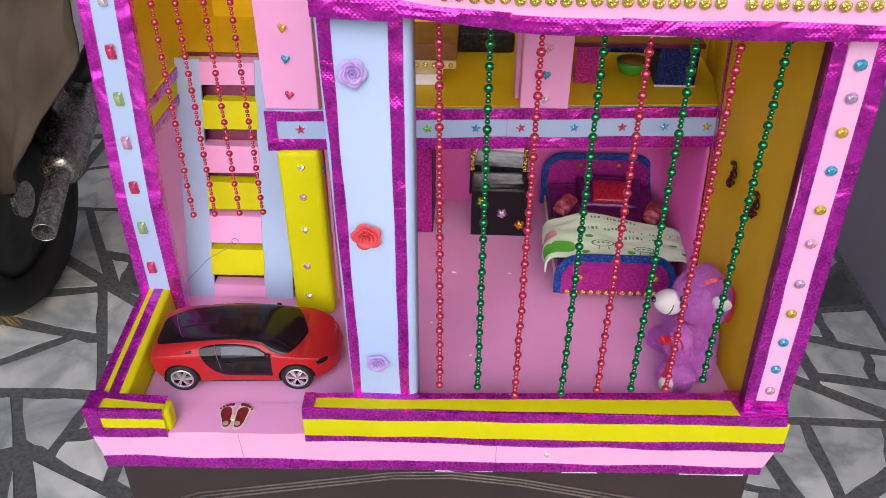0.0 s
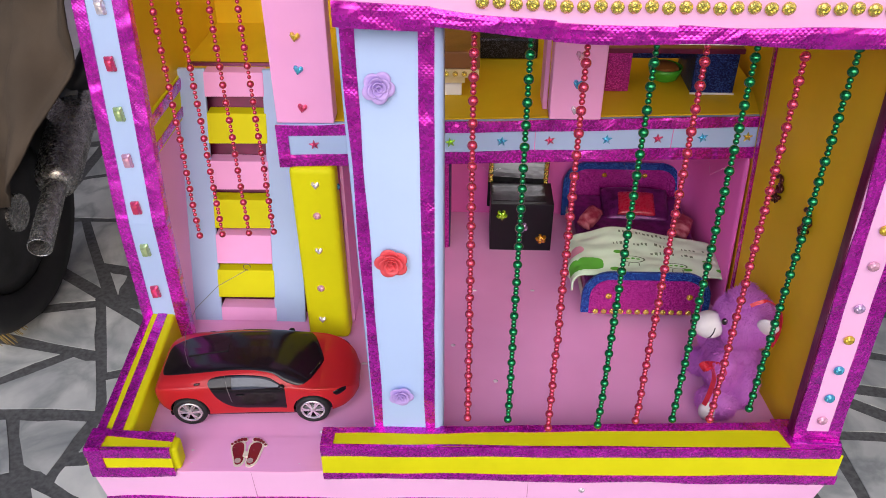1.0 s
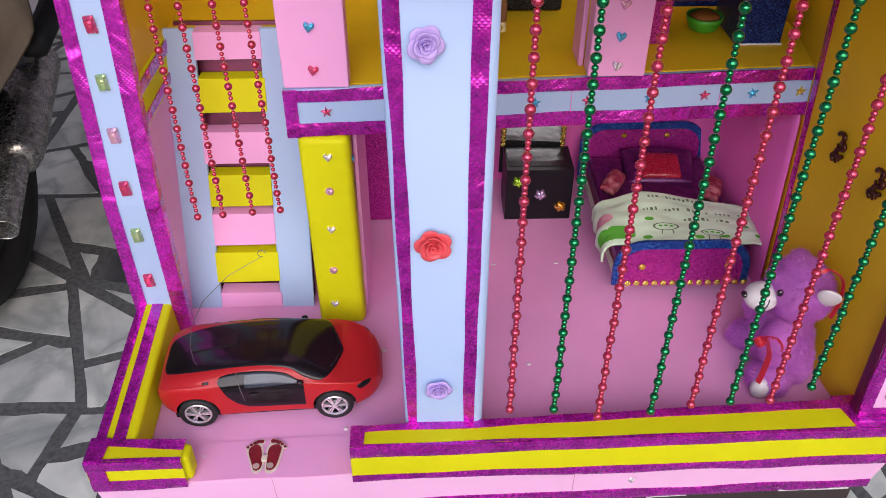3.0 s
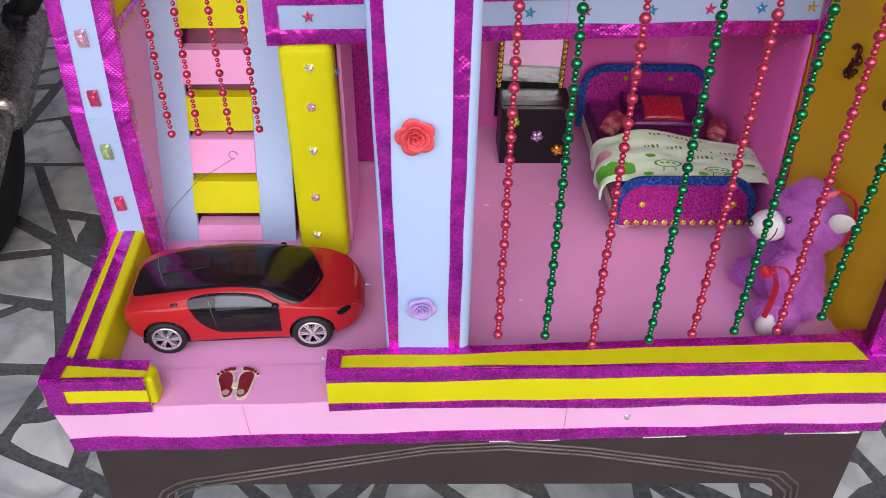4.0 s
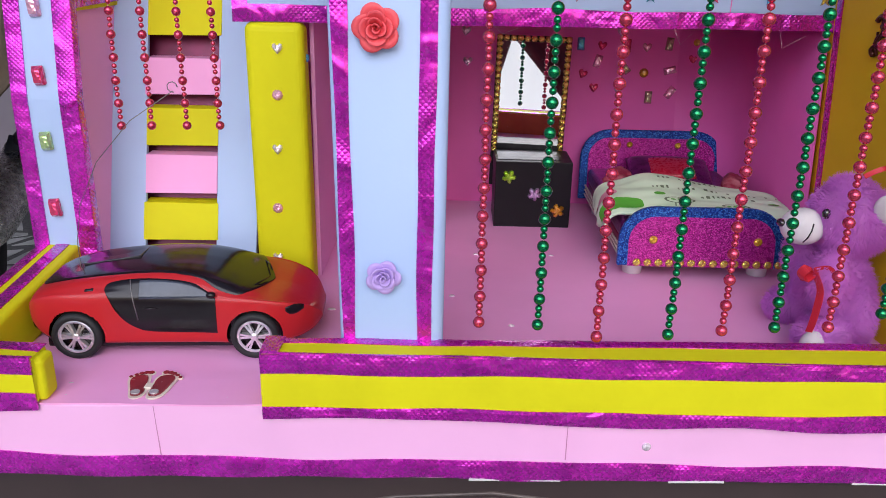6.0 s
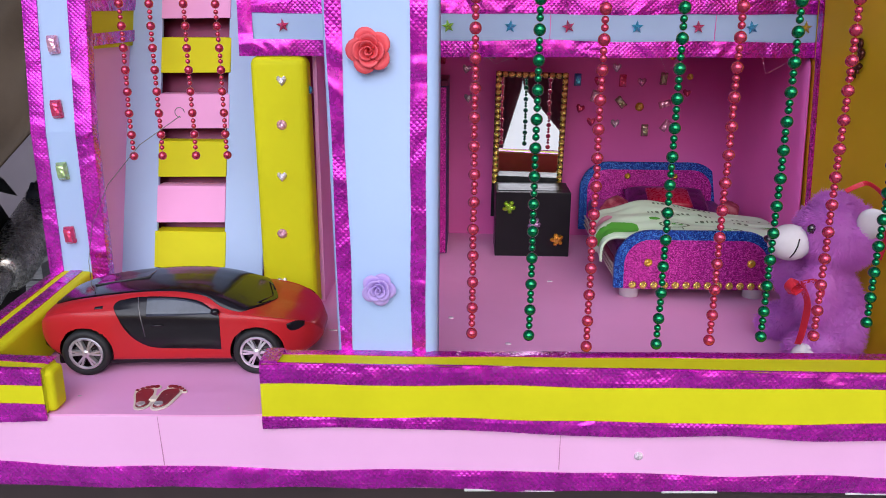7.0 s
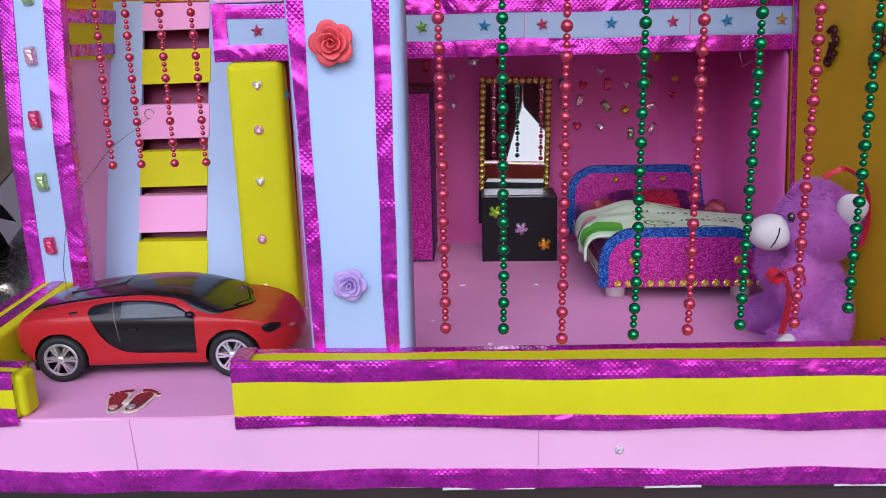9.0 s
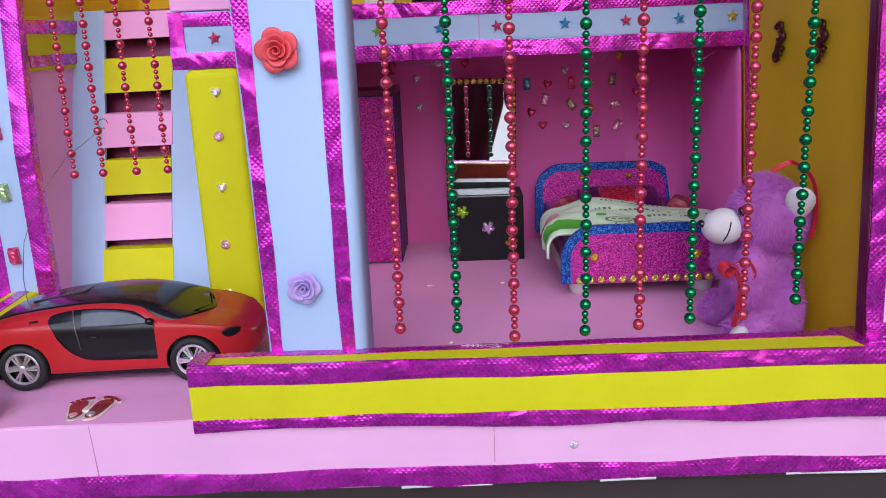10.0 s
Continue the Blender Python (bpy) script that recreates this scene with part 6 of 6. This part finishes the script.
solid("straw_broom_head", bm, STRAW, "yellow straw broom bristles lying on the paving", "broom")

# ---- what the little mirror shows: drawn curtains and an added backlit white sheet ----
CURTAIN = material("maroon_curtain_cloth", (0.16, 0.012, 0.03), 0.7, vary=0.15, scale=12, bump=0.3)
RODWOOD = material("brown_polished_wood", (0.36, 0.12, 0.045), 0.6, vary=0.2, scale=9, bump=0.1, spec=0.2)
BACKLIT = material("white_backlit_sheet", (0.92, 0.92, 0.91), 0.8, vary=0.02, bump=0.1)
nt = BACKLIT.node_tree
through_light = nt.nodes.new("ShaderNodeBsdfTranslucent")
through_light.inputs["Color"].default_value = (0.95, 0.95, 0.94, 1)
both = nt.nodes.new("ShaderNodeMixShader")
both.inputs["Fac"].default_value = 0.8
nt.links.new(nt.nodes["Principled BSDF"].outputs["BSDF"], both.inputs[1])
nt.links.new(through_light.outputs["BSDF"], both.inputs[2])
nt.links.new(both.outputs["Shader"], nt.nodes["Material Output"].inputs["Surface"])
curtain = empty("curtain", (0.0, -1.1, 0), "dark maroon pleated curtains on a rod across the yard", "curtain")


def curtain_edge(side, z):
    """The inner edge of each curtain: the two meet at the top and are drawn apart below."""
    if side < 0:
        return -0.042 - 0.29 * max(0.0, 0.56 - z)
    return -0.042 + 0.88 * max(0.0, 0.56 - z)


for side, outer in ((-1, -0.55), (1, 0.60)):
    bm = bmesh.new()
    rows = []
    for i in range(61):
        u = i / 60
        row = []
        for j in range(26):
            z = 0.12 + 0.72 * j / 25
            inner = min(curtain_edge(side, z), outer - 0.10) if side > 0 else curtain_edge(side, z)
            row.append(bm.verts.new((outer + (inner - outer) * u, -1.1 - 0.004 * side + 0.014 * math.sin(u * 42) + 0.01 * noise.noise((u * 8, z * 2, side)), z)))
        rows.append(row)
    for p, c in zip(rows, rows[1:]):
        for k in range(25):
            bm.faces.new((p[k], p[k + 1], c[k + 1], c[k]))
    bmesh.ops.solidify(bm, geom=bm.faces[:], thickness=0.003)
    part("panel", bm, CURTAIN, curtain, smooth=True)
# added translucent sheet, lit from behind, for the white opening in the mirror
bm = bmesh.new()
rows = [[bm.verts.new((-0.5 + 1.05 * i / 60, -1.16 + 0.006 * math.sin(i * 1.1), z)) for z in (0.10, 0.46, 0.83)] for i in range(61)]
for p, c in zip(rows, rows[1:]):
    for k in range(2):
        bm.faces.new((p[k], p[k + 1], c[k + 1], c[k]))
part("sheer", bm, BACKLIT, curtain, "white translucent sheet added to brighten the gap between the curtains", smooth=True)
part("rod", tube(bmesh.new(), [(-0.60, -1.1, 0.85), (0.65, -1.1, 0.85)], 0.012, 12), RODWOOD, curtain, "brown curtain rod", smooth=True)
for x in (-0.59, 0.64):
    part("post", tube(bmesh.new(), [(x, -1.1, 0.0), (x, -1.1, 0.85)], 0.014, 12), RODWOOD, curtain, smooth=True)

# ---- paving: irregular marble pieces ----
pv = random.Random(21)


def clip(poly, nx, ny, d):
    out = []
    for k in range(len(poly)):
        p, q = poly[k], poly[(k + 1) % len(poly)]
        a, b = p[0] * nx + p[1] * ny - d, q[0] * nx + q[1] * ny - d
        if a <= 0:
            out.append(p)
        if a * b < 0:
            s = a / (a - b)
            out.append((p[0] + (q[0] - p[0]) * s, p[1] + (q[1] - p[1]) * s))
    return out


def area(poly):
    return abs(sum(a[0] * b[1] - b[0] * a[1] for a, b in zip(poly, poly[1:] + poly[:1]))) / 2


def shards(poly):
    """Break a slab by random cuts until its pieces are small enough."""
    if area(poly) < pv.uniform(0.016, 0.070):
        return [poly]
    cx = sum(q[0] for q in poly) / len(poly) + pv.uniform(-0.03, 0.03)
    cy = sum(q[1] for q in poly) / len(poly) + pv.uniform(-0.03, 0.03)
    xs, ys = [q[0] for q in poly], [q[1] for q in poly]
    a = pv.gauss(0.0 if max(xs) - min(xs) > max(ys) - min(ys) else 1.57, 0.42)
    nx, ny = math.cos(a), math.sin(a)
    d = cx * nx + cy * ny
    return shards(clip(poly, nx, ny, d)) + shards(clip(poly, -nx, -ny, -d))


rest = bmesh.new()
count = 0
slabs = [[(x, y), (x + 0.773, y), (x + 0.773, y + 0.78), (x, y + 0.78)] for x in (-2.77 + 0.773 * i for i in range(5)) for y in (-1.85 + 0.78 * j for j in range(7))]
for poly in (q for slab_poly in slabs for q in shards(slab_poly)):
    sx, sy = sum(q[0] for q in poly) / len(poly), sum(q[1] for q in poly) / len(poly)
    turn = 1 if sum(a[0] * b[1] - b[0] * a[1] for a, b in zip(poly, poly[1:] + poly[:1])) > 0 else -1
    for a, c in zip(poly, poly[1:] + poly[:1]):
        n = math.hypot(c[0] - a[0], c[1] - a[1])
        if n < 1e-6:
            continue
        nx, ny = turn * (c[1] - a[1]) / n, -turn * (c[0] - a[0]) / n
        poly = clip(poly, nx, ny, a[0] * nx + a[1] * ny - pv.uniform(0.008, 0.022))
        if len(poly) < 3:
            break
    if len(poly) < 3 or area(poly) < 0.0012:
        continue
    own = -1.6 < sx < 1.1 and 0.40 < sy < 2.3 and count < 300
    bm = bmesh.new() if own else rest
    pts = []
    for p, q in zip(poly, poly[1:] + poly[:1]):
        for s in (0.0, 0.36, 0.70):
            x, y = p[0] + (q[0] - p[0]) * s, p[1] + (q[1] - p[1]) * s
            j = 0.009 if s else 0.004
            pts.append((x + j * noise.noise((x * 30, y * 30, 0)), y + j * noise.noise((x * 30, y * 30, 5))))
    hi = [bm.verts.new((x, y, 0.0)) for x, y in pts]
    lo = [bm.verts.new((x, y, -0.0022)) for x, y in pts]
    bm.faces.new(hi)
    for i in range(len(pts)):
        bm.faces.new((lo[i], lo[(i + 1) % len(pts)], hi[(i + 1) % len(pts)], hi[i]))
    if own:
        part("marble_piece", bm, MARBLE, ground)
        count += 1
tagged(part("far_marble_pieces", rest, MARBLE, ground, "grey marble paving pieces"), kind="stuff")
